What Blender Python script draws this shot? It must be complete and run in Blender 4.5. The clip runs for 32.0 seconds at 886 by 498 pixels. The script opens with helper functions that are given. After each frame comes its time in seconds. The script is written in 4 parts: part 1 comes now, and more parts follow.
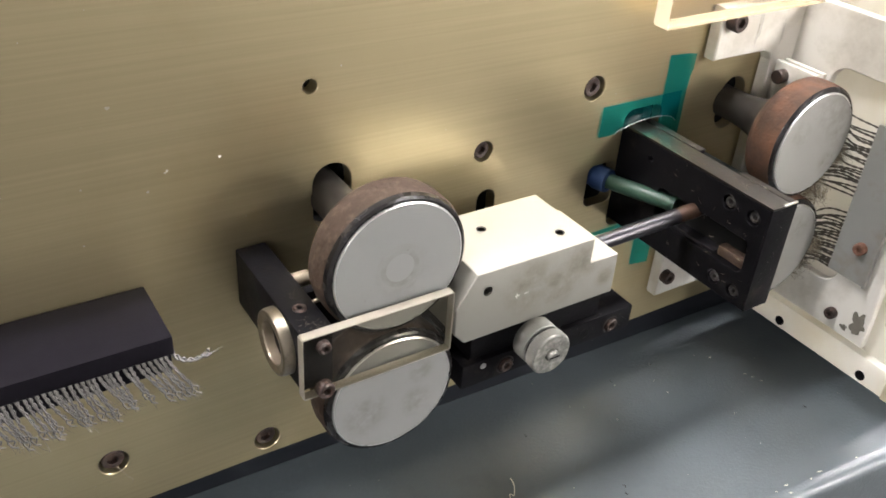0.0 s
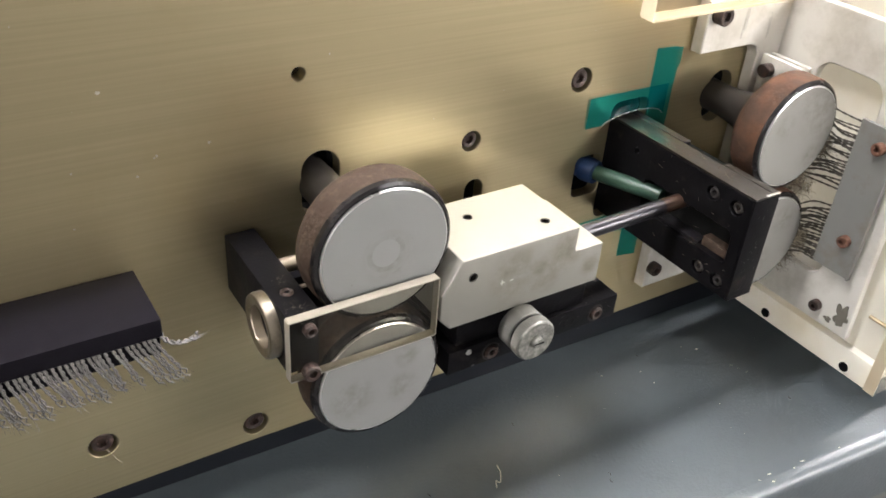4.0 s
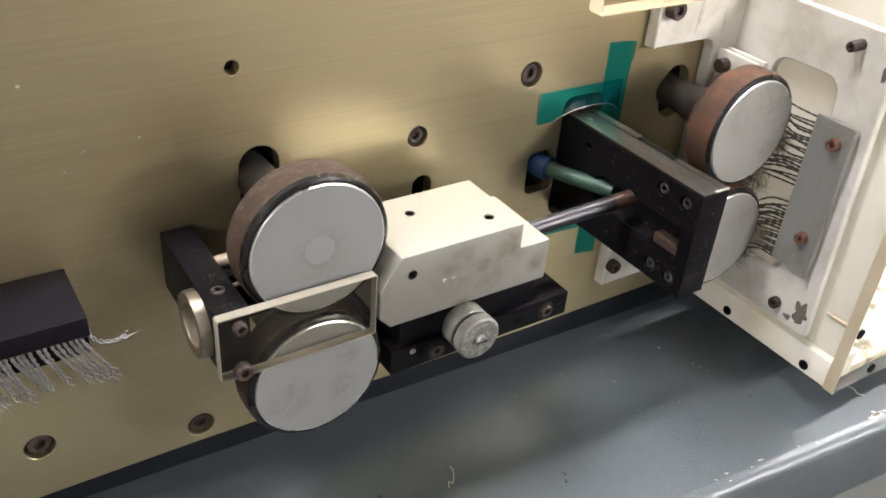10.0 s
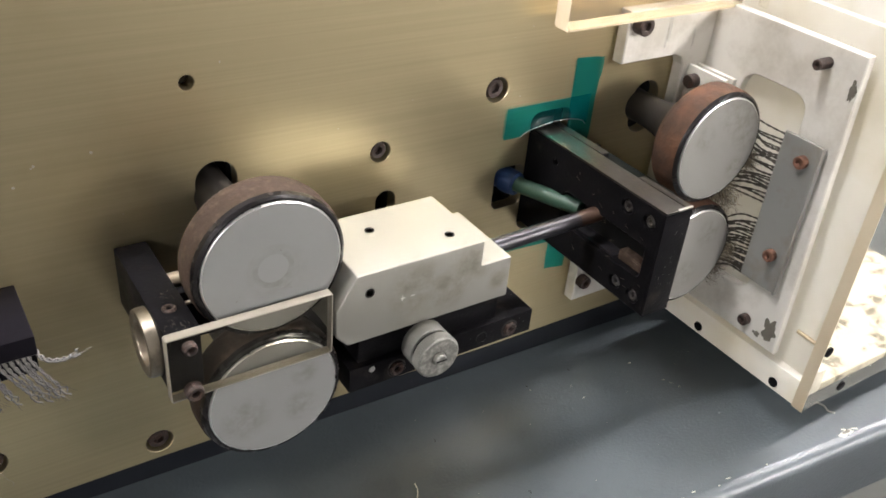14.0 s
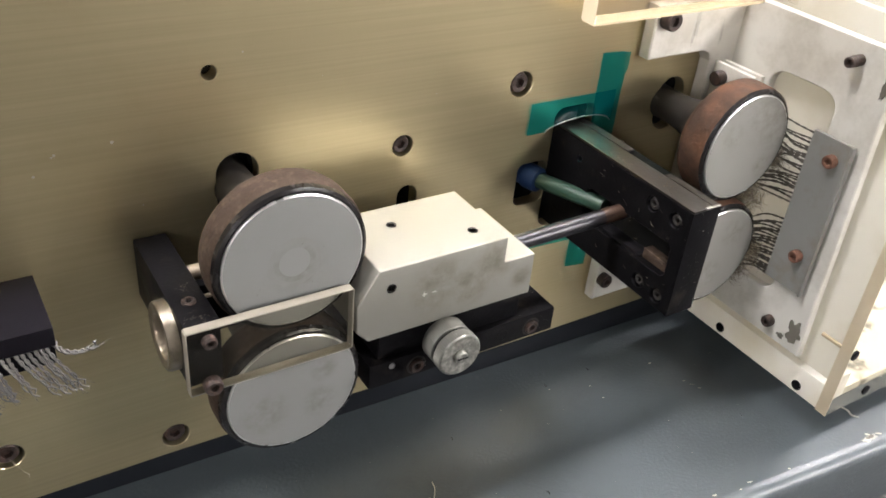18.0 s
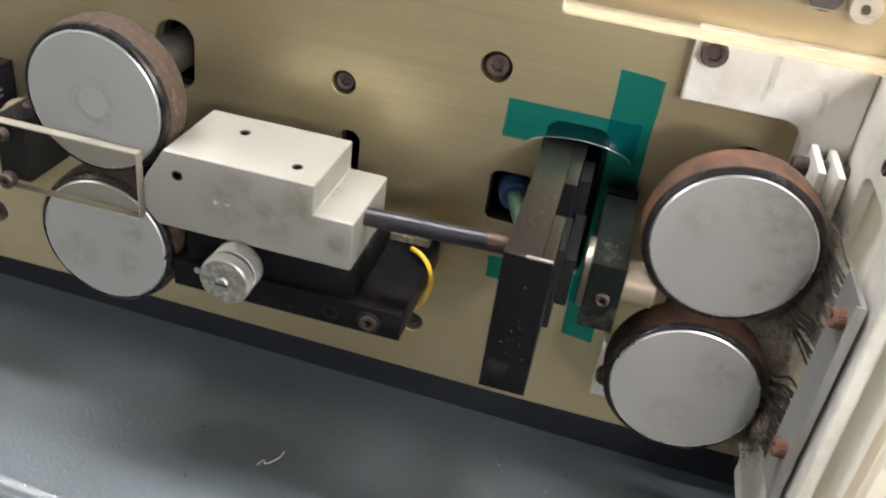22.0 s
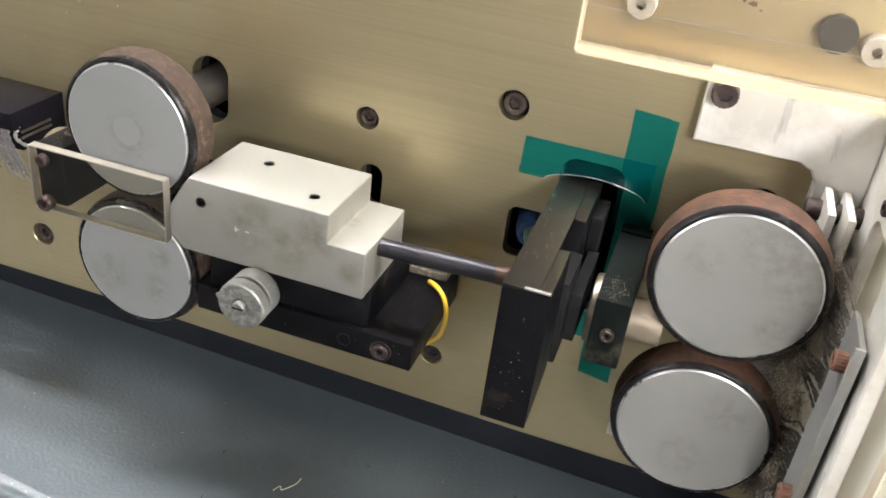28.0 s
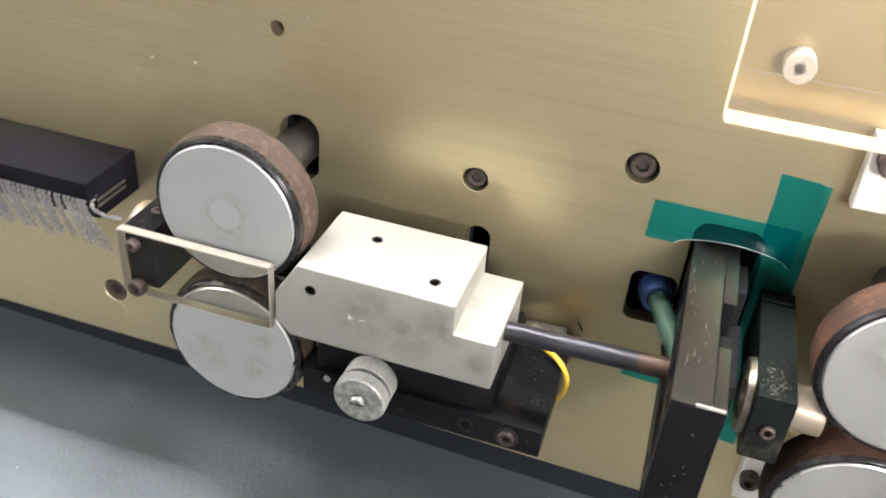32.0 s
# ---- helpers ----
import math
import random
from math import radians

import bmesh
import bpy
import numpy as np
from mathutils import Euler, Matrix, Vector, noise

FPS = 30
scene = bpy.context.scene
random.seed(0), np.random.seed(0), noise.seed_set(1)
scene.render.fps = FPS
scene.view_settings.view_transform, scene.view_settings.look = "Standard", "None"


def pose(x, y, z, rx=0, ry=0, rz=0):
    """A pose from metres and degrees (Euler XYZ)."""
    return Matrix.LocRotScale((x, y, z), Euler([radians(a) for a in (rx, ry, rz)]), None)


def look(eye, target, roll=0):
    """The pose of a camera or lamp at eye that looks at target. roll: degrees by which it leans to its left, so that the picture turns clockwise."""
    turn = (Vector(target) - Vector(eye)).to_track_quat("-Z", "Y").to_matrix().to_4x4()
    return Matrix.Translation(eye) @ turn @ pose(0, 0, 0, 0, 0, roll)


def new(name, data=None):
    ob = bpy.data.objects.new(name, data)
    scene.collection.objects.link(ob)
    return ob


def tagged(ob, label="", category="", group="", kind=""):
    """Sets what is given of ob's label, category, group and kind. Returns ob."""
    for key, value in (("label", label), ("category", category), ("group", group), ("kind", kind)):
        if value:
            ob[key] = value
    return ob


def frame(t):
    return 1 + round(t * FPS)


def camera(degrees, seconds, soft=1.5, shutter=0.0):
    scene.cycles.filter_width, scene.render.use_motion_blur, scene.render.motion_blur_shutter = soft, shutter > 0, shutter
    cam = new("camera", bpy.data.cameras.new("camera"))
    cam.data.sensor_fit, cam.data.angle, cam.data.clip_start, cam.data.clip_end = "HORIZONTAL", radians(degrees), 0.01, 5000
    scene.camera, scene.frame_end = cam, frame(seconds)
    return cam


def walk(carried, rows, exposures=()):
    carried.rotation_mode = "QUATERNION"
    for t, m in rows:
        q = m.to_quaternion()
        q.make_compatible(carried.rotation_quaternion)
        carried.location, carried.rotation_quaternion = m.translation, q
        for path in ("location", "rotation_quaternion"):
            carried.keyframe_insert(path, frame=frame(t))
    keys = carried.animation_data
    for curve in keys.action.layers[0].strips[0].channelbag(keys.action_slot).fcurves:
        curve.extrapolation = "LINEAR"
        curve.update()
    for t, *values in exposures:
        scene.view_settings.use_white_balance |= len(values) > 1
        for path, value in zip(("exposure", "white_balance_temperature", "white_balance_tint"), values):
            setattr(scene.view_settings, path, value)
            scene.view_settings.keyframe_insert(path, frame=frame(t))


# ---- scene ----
cam = camera(53.4, 32.0, soft=1.7, shutter=0.5)
PATH = [
    (0, (-0.001, -0.288, 0.346), (0.947, 1.094, -0.745), 4.2),
    (0.5, (0.0, -0.282, 0.346), (0.945, 1.101, -0.746), 4.2),
    (1, (0.001, -0.28, 0.347), (0.949, 1.103, -0.742), 4.2),
    (1.5, (0.003, -0.281, 0.343), (0.947, 1.09, -0.765), 4.3),
    (2, (0.0, -0.284, 0.343), (0.947, 1.089, -0.762), 4.9),
    (2.5, (-0.004, -0.292, 0.346), (0.946, 1.091, -0.743), 4.7),
    (4.5, (0.003, -0.296, 0.344), (0.96, 1.077, -0.751), 4.6),
    (5, (0.009, -0.298, 0.343), (0.966, 1.074, -0.752), 4.2),
    (5.5, (0.015, -0.307, 0.347), (0.975, 1.072, -0.739), 3.8),
    (6, (0.019, -0.308, 0.343), (0.982, 1.061, -0.752), 4.2),
    (6.5, (0.021, -0.31, 0.344), (0.974, 1.065, -0.752), 3.8),
    (7, (0.019, -0.305, 0.339), (0.963, 1.066, -0.769), 4.1),
    (7.5, (0.02, -0.305, 0.34), (0.961, 1.069, -0.768), 4.1),
    (8, (0.02, -0.306, 0.341), (0.974, 1.062, -0.762), 4.5),
    (8.5, (0.019, -0.306, 0.341), (0.98, 1.059, -0.76), 4.7),
    (9, (0.019, -0.304, 0.342), (0.984, 1.064, -0.752), 4.8),
    (9.5, (0.02, -0.303, 0.341), (0.986, 1.066, -0.75), 4.8),
    (10, (0.02, -0.304, 0.342), (0.985, 1.066, -0.75), 4.8),
    (10.5, (0.02, -0.305, 0.342), (0.987, 1.067, -0.746), 4.7),
    (11, (0.021, -0.306, 0.344), (0.988, 1.068, -0.741), 4.7),
    (11.5, (0.022, -0.309, 0.345), (0.993, 1.067, -0.735), 4.7),
    (12, (0.027, -0.311, 0.347), (1.007, 1.061, -0.729), 5.1),
    (12.5, (0.031, -0.301, 0.342), (1.011, 1.059, -0.75), 5.4),
    (13, (0.029, -0.299, 0.343), (1.0, 1.066, -0.75), 5.5),
    (13.5, (0.033, -0.306, 0.345), (1.017, 1.06, -0.735), 5.5),
    (15.5, (0.035, -0.304, 0.344), (1.007, 1.07, -0.737), 5.8),
    (16, (0.032, -0.297, 0.337), (0.982, 1.08, -0.76), 6.0),
    (16.5, (0.03, -0.295, 0.336), (0.979, 1.08, -0.763), 6.0),
    (17, (0.031, -0.298, 0.34), (0.985, 1.079, -0.753), 5.9),
    (17.5, (0.032, -0.299, 0.341), (0.989, 1.081, -0.746), 5.8),
    (18, (0.033, -0.3, 0.341), (0.993, 1.077, -0.746), 5.8),
    (18.5, (0.031, -0.3, 0.34), (0.996, 1.078, -0.743), 5.9),
    (19, (0.036, -0.301, 0.344), (1.027, 1.067, -0.726), 6.7),
    (19.5, (0.038, -0.3, 0.344), (1.035, 1.068, -0.722), 6.8),
    (20, (0.035, -0.293, 0.338), (1.029, 1.062, -0.748), 7.2),
    (20.5, (0.033, -0.291, 0.337), (1.027, 1.061, -0.752), 7.3),
    (21, (0.063, -0.291, 0.335), (1.009, 1.095, -0.753), 7.9),
    (21.5, (0.237, -0.315, 0.321), (0.444, 1.345, -0.774), 10.6),
    (22, (0.323, -0.328, 0.307), (0.035, 1.342, -0.756), 8.4),
    (22.5, (0.338, -0.317, 0.301), (0.022, 1.336, -0.778), 8.4),
    (23, (0.348, -0.322, 0.3), (0.017, 1.327, -0.782), 8.9),
    (23.5, (0.348, -0.326, 0.299), (-0.008, 1.322, -0.776), 8.9),
    (24, (0.349, -0.323, 0.298), (-0.012, 1.325, -0.777), 8.7),
    (24.5, (0.343, -0.321, 0.308), (-0.049, 1.344, -0.727), 8.0),
    (25, (0.34, -0.33, 0.318), (-0.075, 1.337, -0.707), 7.6),
    (25.5, (0.34, -0.338, 0.316), (-0.158, 1.316, -0.692), 6.9),
    (27.5, (0.342, -0.336, 0.311), (-0.12, 1.342, -0.674), 7.4),
    (28, (0.344, -0.33, 0.308), (-0.105, 1.348, -0.683), 7.5),
    (28.5, (0.342, -0.327, 0.306), (-0.114, 1.351, -0.682), 7.7),
    (29, (0.343, -0.324, 0.306), (-0.099, 1.351, -0.693), 7.6),
    (29.5, (0.344, -0.323, 0.305), (-0.093, 1.347, -0.705), 7.6),
    (30, (0.337, -0.305, 0.313), (-0.069, 1.354, -0.728), 6.9),
    (30.5, (0.296, -0.281, 0.318), (0.037, 1.378, -0.768), 6.7),
    (31, (0.264, -0.277, 0.327), (0.106, 1.39, -0.766), 7.0),
    (31.5, (0.26, -0.283, 0.328), (0.005, 1.369, -0.77), 6.2),
    (32, (0.284, -0.298, 0.334), (-0.146, 1.314, -0.769), 5.4),
]
walk(cam, [(t, look(eye, target, roll)) for t, eye, target, roll in PATH],
     [(0, -0.58, 6500, 10), (3, -0.62, 6500, 10), (6, -0.70, 6500, 10), (9, -0.75, 6500, 10), (12, -0.75, 6500, 10), (13.5, -0.80, 6500, 10), (16, -1.00, 6550, 11), (17, -0.86, 6500, 10), (19, -0.82, 6500, 10), (20, -1.01, 6500, 10), (21, -1.08, 6500, 11), (22, -0.80, 6350, 9), (25, -0.70, 6350, 9), (28, -0.58, 6350, 9), (30, -0.56, 6350, 9), (31, -0.46, 6300, 10), (32, -0.17, 6250, 10)])

# ---- room light ----
world = bpy.data.worlds.new("world")
scene.world = world
world.use_nodes = True
world.node_tree.nodes["Background"].inputs[0].default_value = (0.75, 0.8, 0.9, 1)
world.node_tree.nodes["Background"].inputs[1].default_value = 0.02
ROOM = (-4.5, 5.5, -6.0, 2.5, -0.85, 1.95)   # x0 x1 y0 y1 floor ceiling
# out of view; far and left battens are added to brighten panel and table
# ceiling battens: middle x, y, turn about z, strength of the tubes
BATTENS = [(-0.7, 0.13, 0, 500.0), (1.0, 0.05, -3, 480.0), (2.6, 0.0, -3, 600.0), (2.2, -2.9, 0, 780.0), (4.4, -5.0, 0, 1150.0), (-3.3, -3.6, 0, 850.0)]
LAMP_AT, LAMP_AIM, LAMP_POWER = (0.56, -0.61, 0.365), (0.40, 0.0, 0.31), 430.0   # work lamp beside the table


# ---- materials ----
def material(name, colour, rough=0.5, metal=0.0, spread=0.15, scale=60.0, stretch=(1, 1, 1), bump=0.0, bump_scale=400.0,
             stain=None, stain_amount=0.5, stain_scale=12.0, stain_low=0.5, stain_high=0.62, rough_spread=0.1, spec=0.5, alpha=1.0,
             transmission=0.0, coat=0.0, aniso=0.0, spots=()):
    m = bpy.data.materials.new(name)
    m.use_nodes = True
    nt = m.node_tree
    b = nt.nodes["Principled BSDF"]
    geo = nt.nodes.new("ShaderNodeNewGeometry")
    mp = nt.nodes.new("ShaderNodeMapping")
    mp.inputs["Scale"].default_value = stretch
    nt.links.new(geo.outputs["Position"], mp.inputs["Vector"])
    n1 = nt.nodes.new("ShaderNodeTexNoise")
    n1.inputs["Scale"].default_value, n1.inputs["Detail"].default_value = scale, 6
    nt.links.new(mp.outputs[0], n1.inputs["Vector"])
    mix = nt.nodes.new("ShaderNodeMix")
    mix.data_type = "RGBA"
    lo = [max(0, c * (1 - spread)) for c in colour]
    hi = [min(1, c * (1 + spread)) for c in colour]
    mix.inputs["A"].default_value, mix.inputs["B"].default_value = (*lo, 1), (*hi, 1)
    nt.links.new(n1.outputs["Fac"], mix.inputs["Factor"])
    out = mix.outputs["Result"]
    if stain:
        n2 = nt.nodes.new("ShaderNodeTexNoise")
        n2.inputs["Scale"].default_value, n2.inputs["Detail"].default_value, n2.inputs["Roughness"].default_value = stain_scale, 8, 0.65
        nt.links.new(geo.outputs["Position"], n2.inputs["Vector"])
        ramp = nt.nodes.new("ShaderNodeMapRange")
        ramp.inputs["From Min"].default_value, ramp.inputs["From Max"].default_value = stain_low, stain_high
        ramp.inputs["To Max"].default_value = stain_amount
        nt.links.new(n2.outputs["Fac"], ramp.inputs["Value"])
        amount, reach = ramp.outputs[0], None
        for sx, sy, sz, radius in spots:
            far = nt.nodes.new("ShaderNodeVectorMath")
            far.operation = "DISTANCE"
            far.inputs[1].default_value = (sx, sy, sz)
            nt.links.new(geo.outputs["Position"], far.inputs[0])
            fade = nt.nodes.new("ShaderNodeMapRange")
            fade.interpolation_type = "SMOOTHSTEP"
            fade.inputs["From Min"].default_value, fade.inputs["From Max"].default_value = radius, radius * 0.2
            nt.links.new(far.outputs["Value"], fade.inputs["Value"])
            if reach is None:
                reach = fade.outputs[0]
            else:
                most = nt.nodes.new("ShaderNodeMath")
                most.operation = "MAXIMUM"
                nt.links.new(reach, most.inputs[0])
                nt.links.new(fade.outputs[0], most.inputs[1])
                reach = most.outputs[0]
        if reach is not None:
            held = nt.nodes.new("ShaderNodeMath")
            held.operation = "MULTIPLY"
            nt.links.new(amount, held.inputs[0])
            nt.links.new(reach, held.inputs[1])
            amount = held.outputs[0]
        mix2 = nt.nodes.new("ShaderNodeMix")
        mix2.data_type = "RGBA"
        mix2.inputs["B"].default_value = (*stain, 1)
        nt.links.new(out, mix2.inputs["A"])
        nt.links.new(amount, mix2.inputs["Factor"])
        out = mix2.outputs["Result"]
    nt.links.new(out, b.inputs["Base Color"])
    rr = nt.nodes.new("ShaderNodeMapRange")
    rr.inputs["To Min"].default_value, rr.inputs["To Max"].default_value = max(0.02, rough - rough_spread), min(1, rough + rough_spread)
    nt.links.new(n1.outputs["Fac"], rr.inputs["Value"])
    nt.links.new(rr.outputs[0], b.inputs["Roughness"])
    b.inputs["Metallic"].default_value = metal
    b.inputs["Specular IOR Level"].default_value = spec
    b.inputs["Alpha"].default_value = alpha
    b.inputs["Transmission Weight"].default_value = transmission
    b.inputs["Coat Weight"].default_value = coat
    if aniso:
        tg = nt.nodes.new("ShaderNodeTangent")
        tg.direction_type = "UV_MAP"
        b.inputs["Anisotropic"].default_value = aniso
        nt.links.new(tg.outputs[0], b.inputs["Tangent"])
    if bump:
        n3 = nt.nodes.new("ShaderNodeTexNoise")
        n3.inputs["Scale"].default_value, n3.inputs["Detail"].default_value = bump_scale, 4
        nt.links.new(mp.outputs[0], n3.inputs["Vector"])
        bp = nt.nodes.new("ShaderNodeBump")
        bp.inputs["Strength"].default_value, bp.inputs["Distance"].default_value = bump, 0.001
        nt.links.new(n3.outputs["Fac"], bp.inputs["Height"])
        nt.links.new(bp.outputs[0], b.inputs["Normal"])
    return m


GOLD = material("brushed_gold_plate", (0.48, 0.408, 0.247), 0.34, 0.86, 0.14, 60, (0.10, 1, 13), 0.03, 260, stain=(0.42, 0.335, 0.18), stain_amount=0.35, stain_scale=7, aniso=0.25, rough_spread=0.03)
ALU = material("satin_aluminium", (0.335, 0.326, 0.292), 0.55, 0.80, 0.06, 90, (1, 1, 1), 0.05, 900, stain=(0.15, 0.132, 0.095), stain_amount=0.68, stain_scale=130, stain_low=0.32, stain_high=0.70,
               spots=((0.197, -0.0655, 0.1385, 0.019), (0.222, -0.0655, 0.1425, 0.016), (0.212, -0.0655, 0.1340, 0.015), (0.1625, -0.050, 0.143, 0.016), (0.238, -0.0655, 0.131, 0.008), (0.2284, -0.045, 0.1410, 0.006)))
FACE = material("turned_aluminium_face", (0.238, 0.240, 0.234), 0.68, 0.48, 0.09, 60, (1, 1, 1), 0.03, 700, stain=(0.115, 0.106, 0.082), stain_amount=0.58, stain_scale=210, stain_low=0.36, stain_high=0.70,
                spots=((0.139, -0.059, 0.160, 0.014), (0.124, -0.059, 0.094, 0.014), (0.148, -0.059, 0.092, 0.010), (0.150, -0.059, 0.108, 0.008)))
# right rollers' copy of FACE, base darkened to shade them, with their own mottling
SHADED_MOTTLED_FACE = material("shaded_mottled_face", (0.200, 0.197, 0.183), 0.68, 0.45, 0.12, 60, (1, 1, 1), 0.03, 700, stain=(0.100, 0.090, 0.068), stain_amount=0.62, stain_scale=190, stain_low=0.40, stain_high=0.70,
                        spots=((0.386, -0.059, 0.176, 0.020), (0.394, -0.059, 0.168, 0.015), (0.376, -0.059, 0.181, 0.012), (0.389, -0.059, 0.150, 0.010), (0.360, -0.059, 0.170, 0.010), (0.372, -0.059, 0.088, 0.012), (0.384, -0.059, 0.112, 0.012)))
PALE_FACE = material("polished_centre", (0.246, 0.249, 0.243), 0.66, 0.48, 0.06, 200)
DULL_FACE = material("worn_face_ring", (0.226, 0.225, 0.216), 0.68, 0.48, 0.15, 150, stain=(0.238, 0.239, 0.233), stain_amount=0.9, stain_scale=120, stain_low=0.42, stain_high=0.55)
RIM = material("bright_rim", (0.62, 0.62, 0.60), 0.3, 0.95, 0.05, 200)
SHEET = material("dull_aluminium_bracket", (0.64, 0.62, 0.57), 0.5, 0.3, 0.08, 30, (1, 1, 0.3), 0.05, 500, stain=(0.36, 0.335, 0.28), stain_amount=0.65, stain_scale=26, stain_low=0.45, stain_high=0.66)
STEEL = material("grey_steel_strip", (0.30, 0.30, 0.285), 0.5, 0.6, 0.12, 80, stain=(0.24, 0.21, 0.17), stain_amount=0.5, stain_scale=40)
RODEND = material("rusted_rod_end", (0.060, 0.034, 0.023), 0.5, 0.5, 0.5, 300)
BLACK = material("black_oxide_steel", (0.0048, 0.0046, 0.0053), 0.36, 0.0, 0.35, 120, (1, 1, 1), 0.12, 700, stain=(0.045, 0.036, 0.029), stain_amount=0.35, stain_scale=70, stain_low=0.58, stain_high=0.74, spec=0.035)
BLACK_PAINT = material("black_anodised_bar", (0.0062, 0.0056, 0.0074), 0.36, 0.0, 0.25, 200, (1, 1, 1), 0.05, 900, spec=0.025)
DUSTY = material("dusty_dark_metal", (0.11, 0.095, 0.072), 0.8, 0.1, 0.5, 300, (1, 1, 1), 0.5, 900, stain=(0.26, 0.22, 0.16), stain_amount=0.7, stain_scale=150)
# slight green put into the black for the tape mirrored in it
GLOSS = material("glossy_black_steel", (0.006, 0.0074, 0.0068), 0.33, 0.0, 0.3, 120, (1, 1, 1), 0.1, 600, stain=(0.12, 0.10, 0.07), stain_amount=0.3, stain_scale=55, stain_low=0.56, stain_high=0.66, spec=0.03)
WORN = material("worn_black_steel", (0.046, 0.042, 0.038), 0.33, 0.9, 0.2, 90, (1, 1, 1), 0.08, 600, stain=(0.13, 0.105, 0.08), stain_amount=0.15, stain_scale=60, stain_low=0.58, stain_high=0.72, rough_spread=0.03)
ROD = material("worn_dark_rod", (0.028, 0.027, 0.031), 0.36, 0.7, 0.4, 120, (0.3, 1, 1), 0.1, 500, stain=(0.16, 0.09, 0.055), stain_amount=0.35, stain_scale=70, stain_low=0.6, stain_high=0.72)
RUBBER = material("black_rubber_edge", (0.009, 0.008, 0.008), 0.26, 0.0, 0.3, 200, spec=0.25)
RUST = material("rusty_roller_cover", (0.040, 0.027, 0.020), 0.75, 0.0, 0.5, 220, (1, 1, 1), 0.6, 500, stain=(0.115, 0.083, 0.060), stain_amount=0.55, stain_scale=260, stain_low=0.52, stain_high=0.68, spec=0.12)
RUST_RED = material("red_brown_roller_cover", (0.043, 0.026, 0.019), 0.7, 0.0, 0.5, 190, (1, 1, 1), 0.6, 420, stain=(0.115, 0.054, 0.031), stain_amount=0.7, stain_scale=75, stain_low=0.40, stain_high=0.66, spec=0.12)
BOLT = material("rusty_bolt", (0.026, 0.017, 0.014), 0.55, 0.3, 0.5, 500, (1, 1, 1), 0.4, 1200, stain=(0.075, 0.036, 0.024), stain_amount=0.6, stain_scale=420, stain_low=0.48, stain_high=0.66)
SHAFT = material("dark_shaft", (0.014, 0.012, 0.0105), 0.55, 0.0, 0.4, 150, spec=0.2)
PAINT = material("blue_grey_paint", (0.061, 0.073, 0.080), 0.36, 0.0, 0.16, 14, (1, 1, 1), 0.22, 520, rough_spread=0.05, spec=0.62, stain=(0.045, 0.055, 0.061), stain_amount=0.5, stain_scale=55, stain_low=0.52, stain_high=0.70)
# near-black for dark inner parts, and for shade painted into holes and grooves
DARK = material("dark_parts_and_shade", (0.008, 0.008, 0.008), 0.8, spec=0.08)
BRASS = material("nickel_bush", (0.30, 0.262, 0.205), 0.36, 0.95, 0.15, 120, stain=(0.12, 0.10, 0.075), stain_amount=0.5, stain_scale=150)
BRONZE = material("bronze_bush", (0.19, 0.155, 0.11), 0.42, 0.3, 0.15, 120)
GUARD_EDGE = material("dusty_acrylic_edge", (0.34, 0.31, 0.25), 0.5, 0.0, 0.25, 260, transmission=0.5)


def milky(name, colour, through_light, stain_colour, amount):
    """Milky plastic that lets light soak through, with a soft gloss and faint yellowing."""
    m = bpy.data.materials.new(name)
    m.use_nodes = True
    nt = m.node_tree
    b = nt.nodes["Principled BSDF"]
    geo = nt.nodes.new("ShaderNodeNewGeometry")
    noi = nt.nodes.new("ShaderNodeTexNoise")
    noi.inputs["Scale"].default_value, noi.inputs["Detail"].default_value = 24, 7
    nt.links.new(geo.outputs["Position"], noi.inputs["Vector"])
    ramp = nt.nodes.new("ShaderNodeMapRange")
    ramp.inputs["From Min"].default_value, ramp.inputs["From Max"].default_value, ramp.inputs["To Max"].default_value = 0.42, 0.72, amount
    nt.links.new(noi.outputs["Fac"], ramp.inputs["Value"])
    mix = nt.nodes.new("ShaderNodeMix")
    mix.data_type = "RGBA"
    mix.inputs["A"].default_value, mix.inputs["B"].default_value = (*colour, 1), (*stain_colour, 1)
    nt.links.new(ramp.outputs[0], mix.inputs["Factor"])
    nt.links.new(mix.outputs["Result"], b.inputs["Base Color"])
    b.inputs["Roughness"].default_value = 0.4
    tl = nt.nodes.new("ShaderNodeBsdfTranslucent")
    nt.links.new(mix.outputs["Result"], tl.inputs[0])
    ms = nt.nodes.new("ShaderNodeMixShader")
    ms.inputs[0].default_value = through_light
    nt.links.new(b.outputs[0], ms.inputs[1])
    nt.links.new(tl.outputs[0], ms.inputs[2])
    nt.links.new(ms.outputs[0], nt.nodes["Material Output"].inputs["Surface"])
    return m


CREAM = milky("aged_acrylic_edge", (0.80, 0.78, 0.72), 0.35, (0.68, 0.62, 0.48), 0.7)
COVER_EDGE = milky("yellowed_lit_edge", (0.60, 0.54, 0.42), 0.35, (0.48, 0.40, 0.27), 0.6)
MILKY = milky("milky_acrylic", (0.70, 0.68, 0.62), 0.4, (0.55, 0.50, 0.38), 0.6)
GREEN = material("dark_green_tube", (0.022, 0.055, 0.038), 0.4, 0.0, 0.25, 100)
BLUE = material("blue_grey_fitting", (0.024, 0.050, 0.125), 0.35, 0.3, 0.3, 100)
YELLOW = material("yellow_wire", (0.60, 0.39, 0.03), 0.4, 0.0, 0.1, 200)
YARN = material("grey_yarn", (0.145, 0.138, 0.128), 0.9, 0.0, 0.35, 900, (1, 1, 1), 0.5, 2500)
